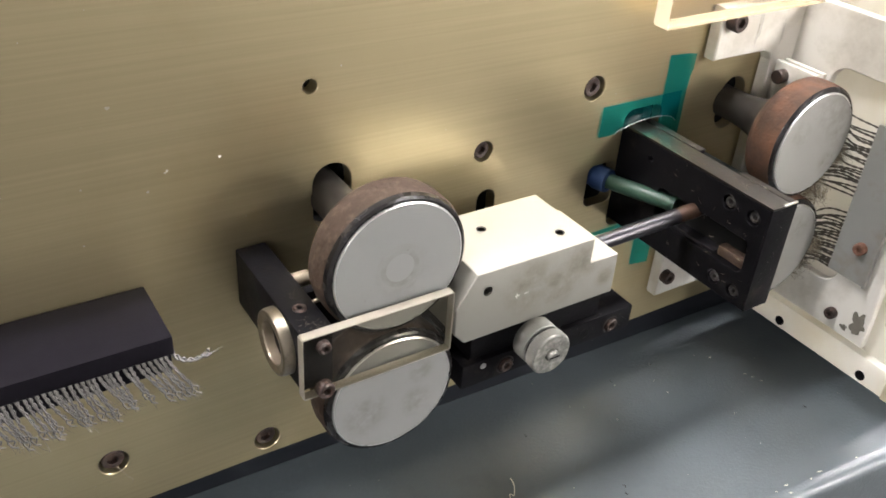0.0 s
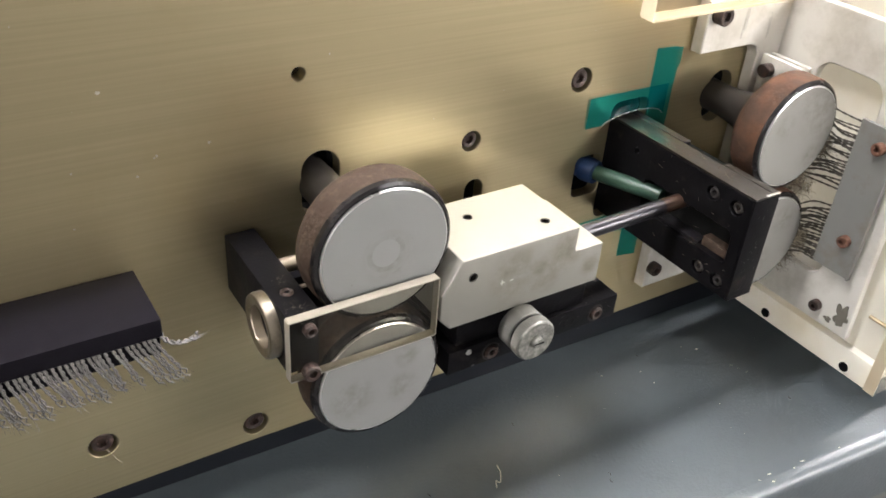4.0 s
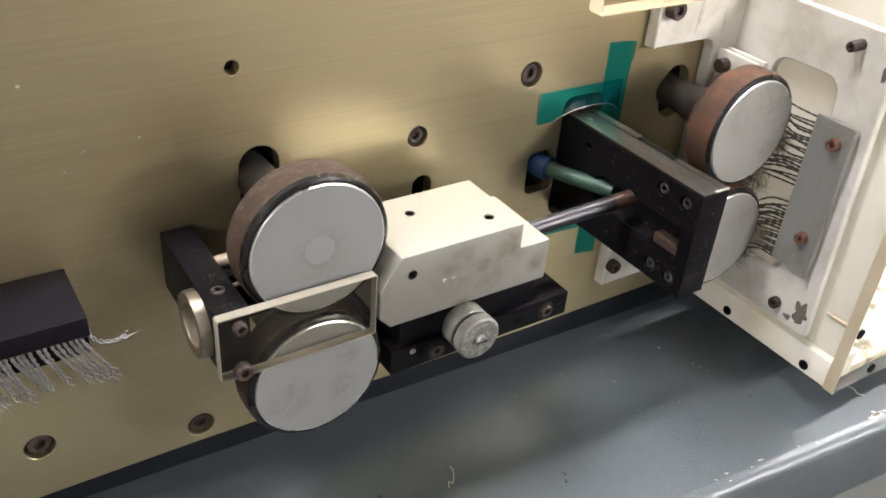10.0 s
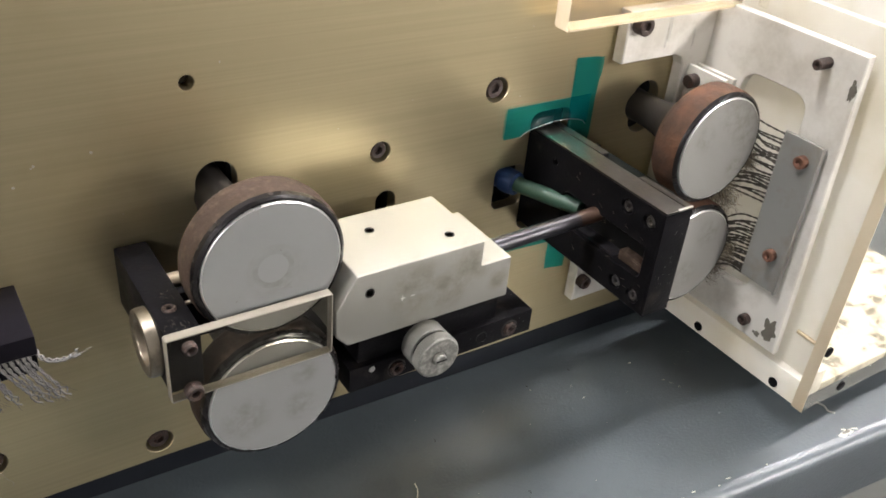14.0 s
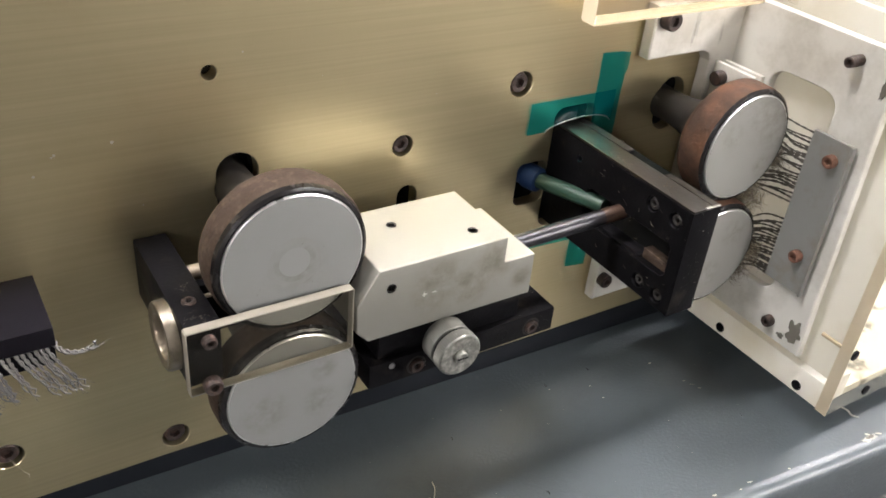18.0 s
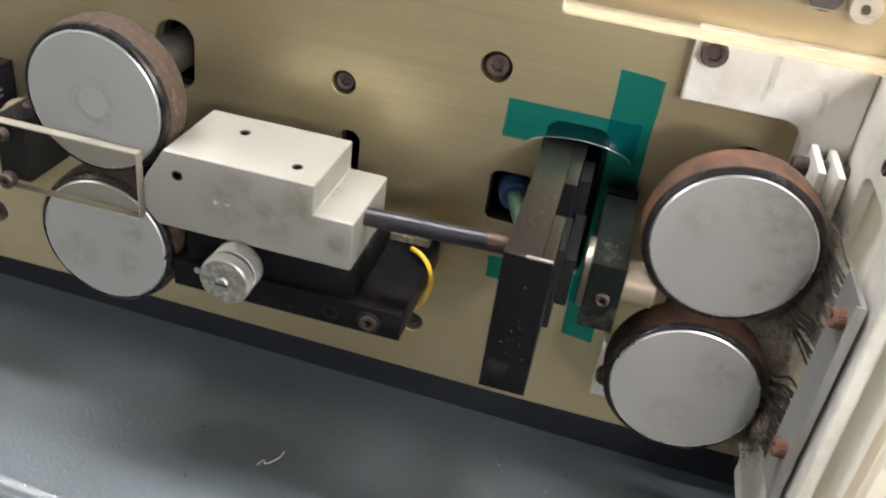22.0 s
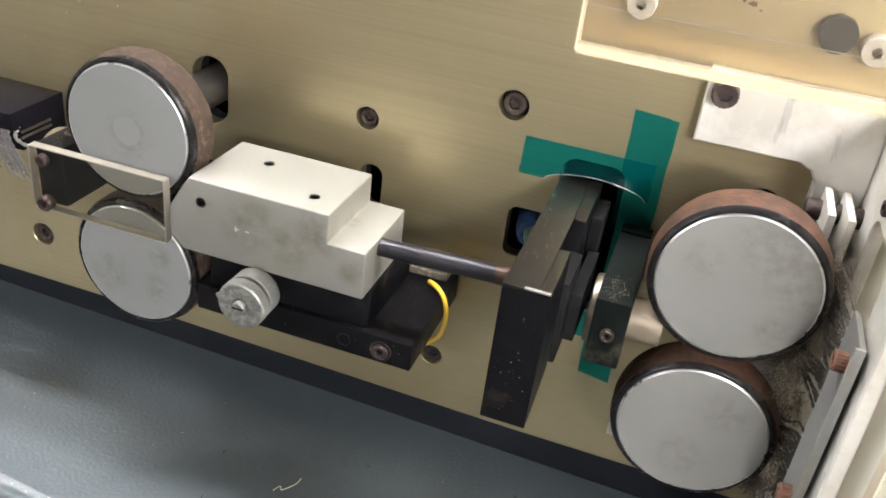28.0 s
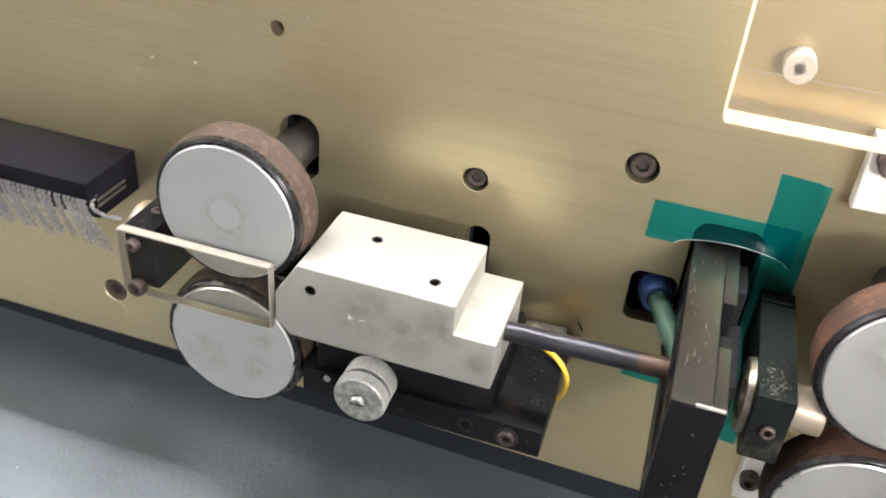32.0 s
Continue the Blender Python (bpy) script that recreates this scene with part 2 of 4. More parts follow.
YARN_DARK = material("black_yarn", (0.058, 0.051, 0.042), 0.9, 0.0, 0.5, 900, (1, 1, 1), 0.5, 2500)
LINT = material("grey_lint", (0.15, 0.125, 0.095), 0.95, 0.0, 0.6, 300)
LINT_PALE = material("pale_brown_lint", (0.46, 0.40, 0.30), 0.95, 0.0, 0.4, 300)
DIRTY = material("dirty_yellowed_sheet", (0.58, 0.54, 0.43), 0.6, 0.0, 0.2, 60, (1, 1, 1), 0.2, 400, stain=(0.10, 0.085, 0.06), stain_amount=0.9, stain_scale=75, stain_low=0.50, stain_high=0.60)
WHITE = material("white_nylon", (0.36, 0.35, 0.31), 0.45, 0.0, 0.04, 60)
WALLPAINT = material("room_wall_paint", (0.50, 0.495, 0.48), 0.8, 0.0, 0.04, 3)
DARKWALL = material("south_room_wall_paint", (0.34, 0.335, 0.322), 0.8, 0.0, 0.05, 3)
FLOORING = material("room_floor", (0.055, 0.054, 0.052), 0.4, 0.0, 0.1, 8)
DUST = material("dust_speck", (0.58, 0.54, 0.44), 0.9)
RED = material("red_plastic", (0.55, 0.02, 0.02), 0.4)


def clear(name, tint, rough, through_amount, haze, gloss=0.5):
    """A clear sheet: mostly see-through, with gloss and a little haze."""
    m = bpy.data.materials.new(name)
    m.use_nodes = True
    nt = m.node_tree
    nt.nodes.remove(nt.nodes["Principled BSDF"])
    end = nt.nodes["Material Output"]
    tr = nt.nodes.new("ShaderNodeBsdfTransparent")
    tr.inputs[0].default_value = (*tint, 1)
    df = nt.nodes.new("ShaderNodeBsdfDiffuse")
    df.inputs[0].default_value = (*haze, 1)
    gl = nt.nodes.new("ShaderNodeBsdfGlossy")
    gl.inputs["Roughness"].default_value = rough
    lw = nt.nodes.new("ShaderNodeLayerWeight")
    lw.inputs[0].default_value = 0.5
    pw = nt.nodes.new("ShaderNodeMath")
    pw.operation = "POWER"
    pw.inputs[1].default_value = 4.0
    nt.links.new(lw.outputs["Facing"], pw.inputs[0])
    fr = nt.nodes.new("ShaderNodeMapRange")
    fr.inputs["To Min"].default_value, fr.inputs["To Max"].default_value = min(0.035, 0.2 * gloss), gloss
    nt.links.new(pw.outputs[0], fr.inputs["Value"])
    noi = nt.nodes.new("ShaderNodeTexNoise")
    noi.inputs["Scale"].default_value, noi.inputs["Detail"].default_value = 60, 6
    geo = nt.nodes.new("ShaderNodeNewGeometry")
    nt.links.new(geo.outputs["Position"], noi.inputs["Vector"])
    mr = nt.nodes.new("ShaderNodeMapRange")
    wave = min(0.06, 1 - through_amount)
    mr.inputs["To Min"].default_value, mr.inputs["To Max"].default_value = 1 - through_amount - wave, 1 - through_amount + wave
    nt.links.new(noi.outputs["Fac"], mr.inputs["Value"])
    a = nt.nodes.new("ShaderNodeMixShader")
    nt.links.new(mr.outputs[0], a.inputs[0])
    nt.links.new(tr.outputs[0], a.inputs[1])
    nt.links.new(df.outputs[0], a.inputs[2])
    b = nt.nodes.new("ShaderNodeMixShader")
    nt.links.new(fr.outputs[0], b.inputs[0])
    nt.links.new(a.outputs[0], b.inputs[1])
    nt.links.new(gl.outputs[0], b.inputs[2])
    nt.links.new(b.outputs[0], end.inputs["Surface"])
    return m


GUARD = clear("dusty_clear_acrylic", (0.93, 0.92, 0.88), 0.06, 0.992, (0.42, 0.39, 0.33), 0.08)
CLEAR = clear("yellowed_clear_acrylic", (0.98, 0.97, 0.93), 0.06, 0.97, (0.95, 0.92, 0.83))
COVER = clear("aged_brown_tinted_acrylic", (0.95, 0.91, 0.86), 0.06, 0.93, (0.40, 0.365, 0.31), 0.14)
TAPE = clear("green_tape_film", (0.20, 0.74, 0.82), 0.3, 0.93, (0.006, 0.20, 0.20), 0.025)


def glow(name, colour, strength):
    m = bpy.data.materials.new(name)
    m.use_nodes = True
    b = m.node_tree.nodes["Principled BSDF"]
    b.inputs["Base Color"].default_value = (0.9, 0.9, 0.9, 1)
    b.inputs["Emission Color"].default_value = (*colour, 1)
    b.inputs["Emission Strength"].default_value = strength
    return m


# ---- mesh helpers ----
def finish(bm, name, mat, smooth=True, angle=20):
    me = bpy.data.meshes.new(name)
    bmesh.ops.recalc_face_normals(bm, faces=bm.faces)
    bm.to_mesh(me)
    bm.free()
    me.materials.append(mat)
    if smooth:
        me.shade_smooth()
        me.set_sharp_from_angle(angle=radians(angle))
    return me


def part(name, bm, mat, parent=None, label=""):
    me = bm if isinstance(bm, bpy.types.Mesh) else finish(bm, name, mat)
    ob = new(name, me)
    if parent:
        ob.parent = parent
    if label:
        tagged(ob, label)
    return ob


def thing(name, label, category, group="", at=(0, 0, 0)):
    ob = new(name)
    ob.empty_display_size = 0.01
    ob.location = at
    return tagged(ob, label, category, group)


def hang(parent, *obs):
    """Moves parts, built in world places, under a thing that stands elsewhere."""
    for o in obs:
        o.parent = parent
        o.matrix_parent_inverse = Matrix.Translation(parent.location).inverted()


def sub(holder, *obs):
    """Puts pieces built in world places under a part that is built in world places."""
    for o in obs:
        o.parent = holder
        o.matrix_parent_inverse = Matrix()


def box(x0, x1, y0, y1, z0, z1, bevel=0.0006, segments=2):
    bm = bmesh.new()
    bmesh.ops.create_cube(bm, size=1)
    for v in bm.verts:
        v.co = Vector(((x0 + x1) / 2 + v.co.x * (x1 - x0), (y0 + y1) / 2 + v.co.y * (y1 - y0), (z0 + z1) / 2 + v.co.z * (z1 - z0)))
    if bevel:
        bmesh.ops.bevel(bm, geom=bm.edges[:], offset=bevel, segments=segments, profile=0.6, affect="EDGES")
    return bm


def lathe(profile, origin, axis, n=48, wobble=0.0):
    """Turns (radius, height) pairs round an axis from origin."""
    bm = bmesh.new()
    q = Vector((0, 0, 1)).rotation_difference(Vector(axis)).to_matrix()
    o = Vector(origin)
    rings = []
    for r, h in profile:
        if r < 1e-6:
            rings.append([bm.verts.new(o + q @ Vector((0, 0, h)))])
        else:
            rings.append([bm.verts.new(o + q @ Vector((r * math.cos(a), r * math.sin(a), h + wobble * noise.noise((3 * math.cos(a), 3 * math.sin(a), r * 200))))) for a in (2 * math.pi * k / n for k in range(n))])
    for a, b in zip(rings, rings[1:]):
        for k in range(n):
            k2 = (k + 1) % n
            f = [a[k % len(a)], a[k2 % len(a)], b[k2 % len(b)], b[k % len(b)]]
            f = list(dict.fromkeys(f))
            if len(f) > 2:
                bm.faces.new(f)
    return bm


def tube(points, r, n=7, taper=1.0, bm=None, cap=True):
    bm = bm or bmesh.new()
    pts = [Vector(p) for p in points]
    rings, up = [], None
    for i, p in enumerate(pts):
        d = (pts[min(i + 1, len(pts) - 1)] - pts[max(i - 1, 0)]).normalized()
        if up is None:
            up = d.orthogonal().normalized()
        up = (up - d * up.dot(d)).normalized()
        side = d.cross(up)
        rr = r * (1 + (taper - 1) * i / (len(pts) - 1))
        rings.append([bm.verts.new(p + rr * (up * math.cos(2 * math.pi * k / n) + side * math.sin(2 * math.pi * k / n))) for k in range(n)])
    for a, b in zip(rings, rings[1:]):
        for k in range(n):
            bm.faces.new((a[k], a[(k + 1) % n], b[(k + 1) % n], b[k]))
    if cap:
        bm.faces.new(rings[0][::-1]), bm.faces.new(rings[-1])
    return bm


def smooth_line(points, steps=8):
    """A Catmull-Rom line through points."""
    p = [Vector(a) for a in points]
    p = [2 * p[0] - p[1], *p, 2 * p[-1] - p[-2]]
    out = []
    for i in range(1, len(p) - 2):
        for k in range(steps):
            t = k / steps
            a, b, c, d = p[i - 1:i + 3]
            out.append(0.5 * (2 * b + (c - a) * t + (2 * a - 5 * b + 4 * c - d) * t * t + (3 * b - a - 3 * c + d) * t ** 3))
    return [*out, p[-2]]


def rounded(x0, x1, z0, z1, r, n=6):
    out = []
    for cx, cz, a0 in ((x1 - r, z1 - r, 0), (x0 + r, z1 - r, 90), (x0 + r, z0 + r, 180), (x1 - r, z0 + r, 270)):
        out += [(cx + r * math.cos(radians(a0 + 90 * k / n)), cz + r * math.sin(radians(a0 + 90 * k / n))) for k in range(n + 1)]
    return out


def ring(x, z, r, n=32):
    return [(x + r * math.cos(2 * math.pi * k / n), z + r * math.sin(2 * math.pi * k / n)) for k in range(n)]


def cut_plate(name, outline, holes, front, back, mat, axis="y", bevel=0.0004):
    """A flat plate with holes. axis y: outline in x, z between the planes y = front and back; axis x: outline in y, z."""
    cu = bpy.data.curves.new(name, "CURVE")
    cu.dimensions, cu.fill_mode = "2D", "BOTH"
    cu.extrude, cu.bevel_depth, cu.offset = abs(back - front) / 2 - bevel, bevel, -bevel
    cu.bevel_resolution = 0
    for loop in (outline, *holes):
        sp = cu.splines.new("POLY")
        sp.points.add(len(loop) - 1)
        for q, (a, b) in zip(sp.points, loop):
            q.co = (a, b, 0, 1)
        sp.use_cyclic_u = True
    tmp = bpy.data.objects.new(name, cu)
    me = bpy.data.meshes.new_from_object(tmp)
    bpy.data.objects.remove(tmp)
    bpy.data.curves.remove(cu)
    mid = (front + back) / 2
    for v in me.vertices:
        a, b, c = v.co
        v.co = (a, mid + c, b) if axis == "y" else (mid + c, a, b)
    bm = bmesh.new()
    bm.from_mesh(me)
    bmesh.ops.remove_doubles(bm, verts=bm.verts, dist=1e-6)
    uv = bm.loops.layers.uv.new("UVMap")
    for f in bm.faces:
        for lp in f.loops:
            lp[uv].uv = (lp.vert.co.z, lp.vert.co.x + lp.vert.co.y)
    return finish(bm, name, mat)


def socket_bolt(r, height, socket, depth=0.0025, bevel=0.0006, knurl=0.0):
    """A socket-head bolt: the head stands on z = 0 and faces +z."""
    bm = bmesh.new()
    n = 36
    def circle(rad, h, k0=0.0):
        return [bm.verts.new(((rad + (k0 if k % 2 else 0)) * math.cos(2 * math.pi * k / n), (rad + (k0 if k % 2 else 0)) * math.sin(2 * math.pi * k / n), h)) for k in range(n)]
    def hexagon(rad, h):
        out = []
        for k in range(n):
            a = 2 * math.pi * k / n
            s = (a % (math.pi / 3)) - math.pi / 6
            rr = rad * math.cos(math.pi / 6) / math.cos(s)
            out.append(bm.verts.new((rr * math.cos(a), rr * math.sin(a), h)))
        return out
    loops = [circle(r, 0, -knurl), circle(r, height - bevel, -knurl), circle(r - bevel, height), circle(socket * 1.2, height - 0.0001), hexagon(socket, height - 0.0003), hexagon(socket * 0.96, height - depth)]
    for a, b in zip(loops, loops[1:]):
        for k in range(n):
            bm.faces.new((a[k], a[(k + 1) % n], b[(k + 1) % n], b[k]))
    bm.faces.new(loops[-1])
    bm.faces.new(loops[0][::-1])
    return finish(bm, "socket_head_bolt", BOLT)


BOLT_M6 = socket_bolt(0.0049, 0.006, 0.0026, knurl=0.0002)
BOLT_M5 = socket_bolt(0.0041, 0.005, 0.0022, knurl=0.0002)
BOLT_M4 = socket_bolt(0.0034, 0.004, 0.0017, knurl=0.00015)
BOLT_M3 = socket_bolt(0.0026, 0.003, 0.0013)
FRONT = pose(0, 0, 0, 90, 0, 0)          # faces -y
LEFTWARD = pose(0, 0, 0, 0, -90, 0)      # faces -x


# ---- room ----
x0, x1, y0, y1, z0, z1 = ROOM
T = 0.1
# unseen shell; darker south wall and floor dim what the gold panel mirrors
for nm, dims, mat in (("floor", (x0 - T, x1 + T, y0 - T, y1 + T, z0 - T, z0), FLOORING), ("wall_west", (x0 - T, x0, y0, y1, z0, z1), WALLPAINT),
                      ("wall_east", (x1, x1 + T, y0, y1, z0, z1), WALLPAINT), ("wall_south", (x0 - T, x1 + T, y0 - T, y0, z0, z1), DARKWALL),
                      ("wall_north", (x0 - T, x1 + T, y1, y1 + T, z0, z1), WALLPAINT), ("ceiling", (x0 - T, x1 + T, y0 - T, y1 + T, z1, z1 + T), WALLPAINT)):
    tagged(part(nm, box(*dims, bevel=0), mat), "plain painted room surface round the machine", "room", kind="structure")
for px, py, turn, power in BATTENS:
    lamp = thing("ceiling_light", "unseen twin-tube fluorescent ceiling batten lighting the machine, with a white housing", "lamp", "ceiling lights")
    part("housing", box(-0.62, 0.62, -0.07, 0.07, -0.05, -0.002, bevel=0.004), WHITE, lamp)
    for dy in (-0.04, 0.04):
        part("tube", lathe([(0, -0.6), (0.014, -0.6), (0.014, 0.6), (0, 0.6)], (0, dy, -0.068), (1, 0, 0), 12), glow("lit_tube", (1.0, 0.968, 0.975), power), lamp)
    lamp.matrix_basis = pose(px, py, z1, 0, 0, turn)

# work lamp on a floor stand, throwing the hard shadows on the panel
WHITE_ENAMEL = material("lamp_enamel", (0.5, 0.5, 0.48), 0.35, 0.0, 0.05, 30)
work_lamp = thing("work_lamp", "lit work lamp with an enamelled shade on a floor stand", "lamp", at=(0.86, -0.92, z0))
eye_, aim_ = Vector(LAMP_AT), Vector(LAMP_AIM)
out_ = (aim_ - eye_).normalized()
neck_ = eye_ - out_ * 0.075
# shade lengthened and aimed to cut light off the left panel and table
hang(work_lamp, part("shade", lathe([(0.020, -0.085), (0.036, -0.078), (0.050, -0.050), (0.071, 0.090), (0.073, 0.091), (0.072, 0.088), (0.048, -0.047), (0.030, -0.072)], eye_, out_, 40), WHITE_ENAMEL),
     part("bulb", lathe([(0, 0.0), (0.020, -0.002), (0.033, -0.010), (0.038, -0.022), (0.024, -0.050)], eye_ - out_ * 0.006, out_, 32), glow("lit_bulb", (1.0, 0.955, 0.92), LAMP_POWER)),
     part("arm", tube(smooth_line([neck_, neck_ - out_ * 0.10 + Vector((0.02, -0.02, 0.0)), (0.84, -0.90, 0.42), (0.86, -0.92, 0.30)]), 0.009, 14), BLACK_PAINT),
     part("pole", tube([(0.86, -0.92, 0.32), (0.86, -0.92, z0 + 0.02)], 0.012, 16), BLACK_PAINT),
     part("base", lathe([(0, 0.0), (0.14, 0.0), (0.145, 0.006), (0.14, 0.018), (0.03, 0.028), (0, 0.028)], (0.86, -0.92, z0), (0, 0, 1), 40), BLACK_PAINT))

# ---- machine body and panel ----
HOLES_DEEP = [
    [(0.139 + 0.0088 * math.cos(radians(a)), (0.1685 if math.sin(radians(a)) >= 0 else 0.155) + 0.0088 * math.sin(radians(a))) for a in range(0, 360, 10)],
    [(0.2188 + 0.0052 * math.cos(radians(a)), (0.140 if math.sin(radians(a)) >= 0 else 0.126) + 0.0052 * math.sin(radians(a))) for a in range(0, 360, 10)],
    [(0.3785 + 0.0095 * math.cos(radians(a)), (0.166 if math.sin(radians(a)) >= 0 else 0.155) + 0.0095 * math.sin(radians(a))) for a in range(0, 360, 10)],
    rounded(0.2822, 0.3002, 0.1190, 0.1425, 0.004), rounded(0.3008, 0.3268, 0.102, 0.1698, 0.006)]
M6_PLACES = [(0.277, 0.186), (0.104, 0.0391), (0.0358, 0.0578)]
M5_PLACES = [(0.215, 0.166), (0.2567, 0.0546)]
BORES = [ring(x, z, 0.0063) for x, z in M6_PLACES] + [ring(x, z, 0.0051) for x, z in M5_PLACES] + [ring(0.130, 0.212, 0.0030)]
panel = thing("machine_front", "large brushed gold-coloured metal machine panel with drilled holes", "panel")
part("front_sheet", cut_plate("front_sheet", [(-0.35, 0.0295), (0.10, 0.0292), (0.30, 0.0253), (0.62, 0.0245), (0.62, 0.32), (-0.35, 0.32)], HOLES_DEEP + BORES, 0, 0.007, GOLD, bevel=0.0003), GOLD, panel)
# near-black rear layer paints the shade inside the drilled holes
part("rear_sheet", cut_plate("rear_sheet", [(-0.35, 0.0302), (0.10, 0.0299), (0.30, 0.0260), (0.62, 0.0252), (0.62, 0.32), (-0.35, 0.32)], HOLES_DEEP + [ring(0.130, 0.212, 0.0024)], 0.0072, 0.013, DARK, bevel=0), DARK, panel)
# plinth: table-like blue paint, darkened for the shade under the panel
PLINTH = material("shaded_blue_plinth", (0.0085, 0.0098, 0.0125), 0.45, 0.0, 0.15, 30, spec=0.12)
# hole bottom is coloured dark for the shade inside the bore
part("hole_floor", lathe([(0, 0.0), (0.0029, 0.0), (0.0029, 0.0005)], (0.130, 0.0066, 0.212), (0, 1, 0), 24), SHAFT, panel, label="bottom of the drilled hole, darkened for its shade")
cabinet = tagged(thing("machine_cabinet", "dark machine cabinet behind the gold panel", "cabinet"), kind="structure")
part("body", box(-0.35, 0.62, 0.07, 0.40, -0.02, 0.319, 0.002), DARK, cabinet)
plinth = box(-0.35, 0.62, 0.0135, 0.0695, 0.0003, 0.0240, 0.001)
for v in plinth.verts:
    if v.co.y < 0.03:
        v.co.y += 0.030 * (0.2 - v.co.x)
part("plinth", plinth, PLINTH, cabinet)
# unseen lid added to keep overhead light out of the gap behind the panel
part("gap_light_stop", box(-0.35, 0.62, 0.0135, 0.0695, 0.313, 0.319, 0.001), DARK, cabinet)
DARK_BOLT = socket_bolt(0.0041, 0.005, 0.0022, knurl=0.0002)
DARK_BOLT.materials[0] = SHAFT
for mesh, places, deep in ((BOLT_M6, M6_PLACES, 0.0074), (BOLT_M5, M5_PLACES, 0.0065)):
    for x, z in places:
        b = new("socket_head_bolt", DARK_BOLT if z > 0.05 and x > 0.25 and mesh is BOLT_M5 else mesh)
        b.matrix_basis = Matrix.Translation((x, deep, z)) @ FRONT @ pose(0, 0, 0, 0, 0, x * 2000 % 60)
        tagged(b, "rusty brown socket-head bolt sunk in the gold panel", "bolt", "panel bolts")

# ---- table ----
def table_edge(x):
    return -0.1155 - 0.092 * (x - 0.135)


def table_sheet(profile):
    """A sheet that follows the slanting table edge: profile gives (y, share of the edge, z)."""
    bm = bmesh.new()
    rows = []
    for k in range(61):
        x = -0.7 + 2.1 * k / 60
        rows.append([bm.verts.new((x, y + share * table_edge(x), z)) for y, share, z in profile])
    for a, b in zip(rows, rows[1:]):
        for k in range(len(a) - 1):
            bm.faces.new((a[k], b[k], b[k + 1], a[k + 1]))
    return finish(bm, "table_sheet", PAINT, angle=50)


table = thing("work_table", "blue-grey painted steel table top with a folded front edge", "table")
part("top", table_sheet([(0.0600, 0, -0.004), (0.0600, 0, 0), (0.0050, 0, 0), (-0.03, 0, 0), (-0.08, 0, 0), (0.008, 1, 0)]), PAINT, table)
part("front_edge", table_sheet([(0.008, 1, 0), (0.0055, 1, -0.0003), (0.0028, 1, -0.0013), (0.0010, 1, -0.0032), (0, 1, -0.0065), (0, 1, -0.03), (0, 1, -0.05), (0.004, 1, -0.053), (0.012, 1, -0.053)]), PAINT, table)
LOWER = material("grey_green_lower_panel", (0.16, 0.165, 0.15), 0.45, 0.1, 0.1, 20)
lower = box(-0.7, 1.4, -0.004, 0.004, -0.85, -0.0525, 0.001)
bmesh.ops.transform(lower, matrix=Matrix(((1, 0, 0, 0), (-0.092, 1, 0, -0.087), (0, 0, 1, 0), (0, 0, 0, 1))), verts=lower.verts)
tagged(part("cabinet_front", lower, LOWER), "grey-green steel cabinet front under the table edge", "cabinet")
tagged(part("base_cabinet", box(-0.70, 1.40, 0.0160, 0.40, -0.85, -0.0202, 0.002), LOWER), "grey-green steel base cabinet carrying the machine", "cabinet")
tagged(part("cable", tube(smooth_line([(0.40, -0.20, -0.14), (0.46, -0.185, -0.10), (0.52, -0.19, -0.085), (0.62, -0.20, -0.10)]), 0.006, 10), RUBBER), "black rubber cable below the table edge", "cable")


# ---- rollers ----
def roller(x, z, cover, label, y=-0.059, marked=False, edge_depth=0.0034, face=FACE):
    ob = thing("feed_roller", label, "roller", "feed rollers", (x, 0, z))
    o, ax = (x, y, z), (0, 1, 0)
    cov = part("cover", lathe([(0.0270, edge_depth), (0.0297, edge_depth), (0.0303, 0.0050), (0.0304, 0.0125), (0.0299, 0.0152), (0.0282, 0.0178), (0.0250, 0.0205), (0.0205, 0.0235), (0.0160, 0.0265), (0.0120, 0.0285)], o, ax, 72), cover)
    edge = part("edge_ring", lathe([(0.0272, 0.0010), (0.0276, 0.0006), (0.0282, 0.0007), (0.0292, 0.0014), (0.0297, edge_depth + 0.0001), (0.0272, edge_depth + 0.0001)], o, ax, 72), RUBBER, label="glossy black bevelled edge")
    cap = part("end_cap", lathe([(0, 0.0), (0.006, 0.0), (0.0075, 0.00005), (0.020, 0.0), (0.0266, 0.0)], o, ax, 72), face, label="flat satin aluminium end face")
    rim = part("rim", lathe([(0.0266, 0.0), (0.0272, 0.0004), (0.0273, 0.004)], o, ax, 72), RIM)
    hub = part("hub", lathe([(0.0150, 0.0262), (0.0138, 0.0280), (0.0120, 0.0305), (0.0106, 0.0345), (0.0092, 0.0410), (0.0085, 0.0480), (0.0085, 0.075), (0, 0.075)], o, ax, 32), SHAFT, label="dark steel shaft")
    hang(ob, cov, edge, cap, hub)
    sub(cap, rim)
    if marked:
        sub(cap, part("centre_mark", lathe([(0, -0.00003), (0.0058, -0.00003), (0.0060, -0.00002)], o, ax, 48), PALE_FACE, label="pale polished centre"),
             part("worn_ring", lathe([(0.0082, -0.00002), (0.0084, -0.00003), (0.0100, -0.00003), (0.0102, -0.00002)], o, ax, 48), DULL_FACE, label="dull worn ring"))
    return ob


roller(0.1377, 0.1623, RUST, "upper roller with rusty brown cover and aluminium end face", marked=True)
roller(0.1370, 0.1008, RUST, "lower roller with aluminium end face behind the clear guard")
roller(0.3735, 0.1624, RUST_RED, "upper roller with red-brown cover beside the aluminium bracket", edge_depth=0.0020, face=SHADED_MOTTLED_FACE)
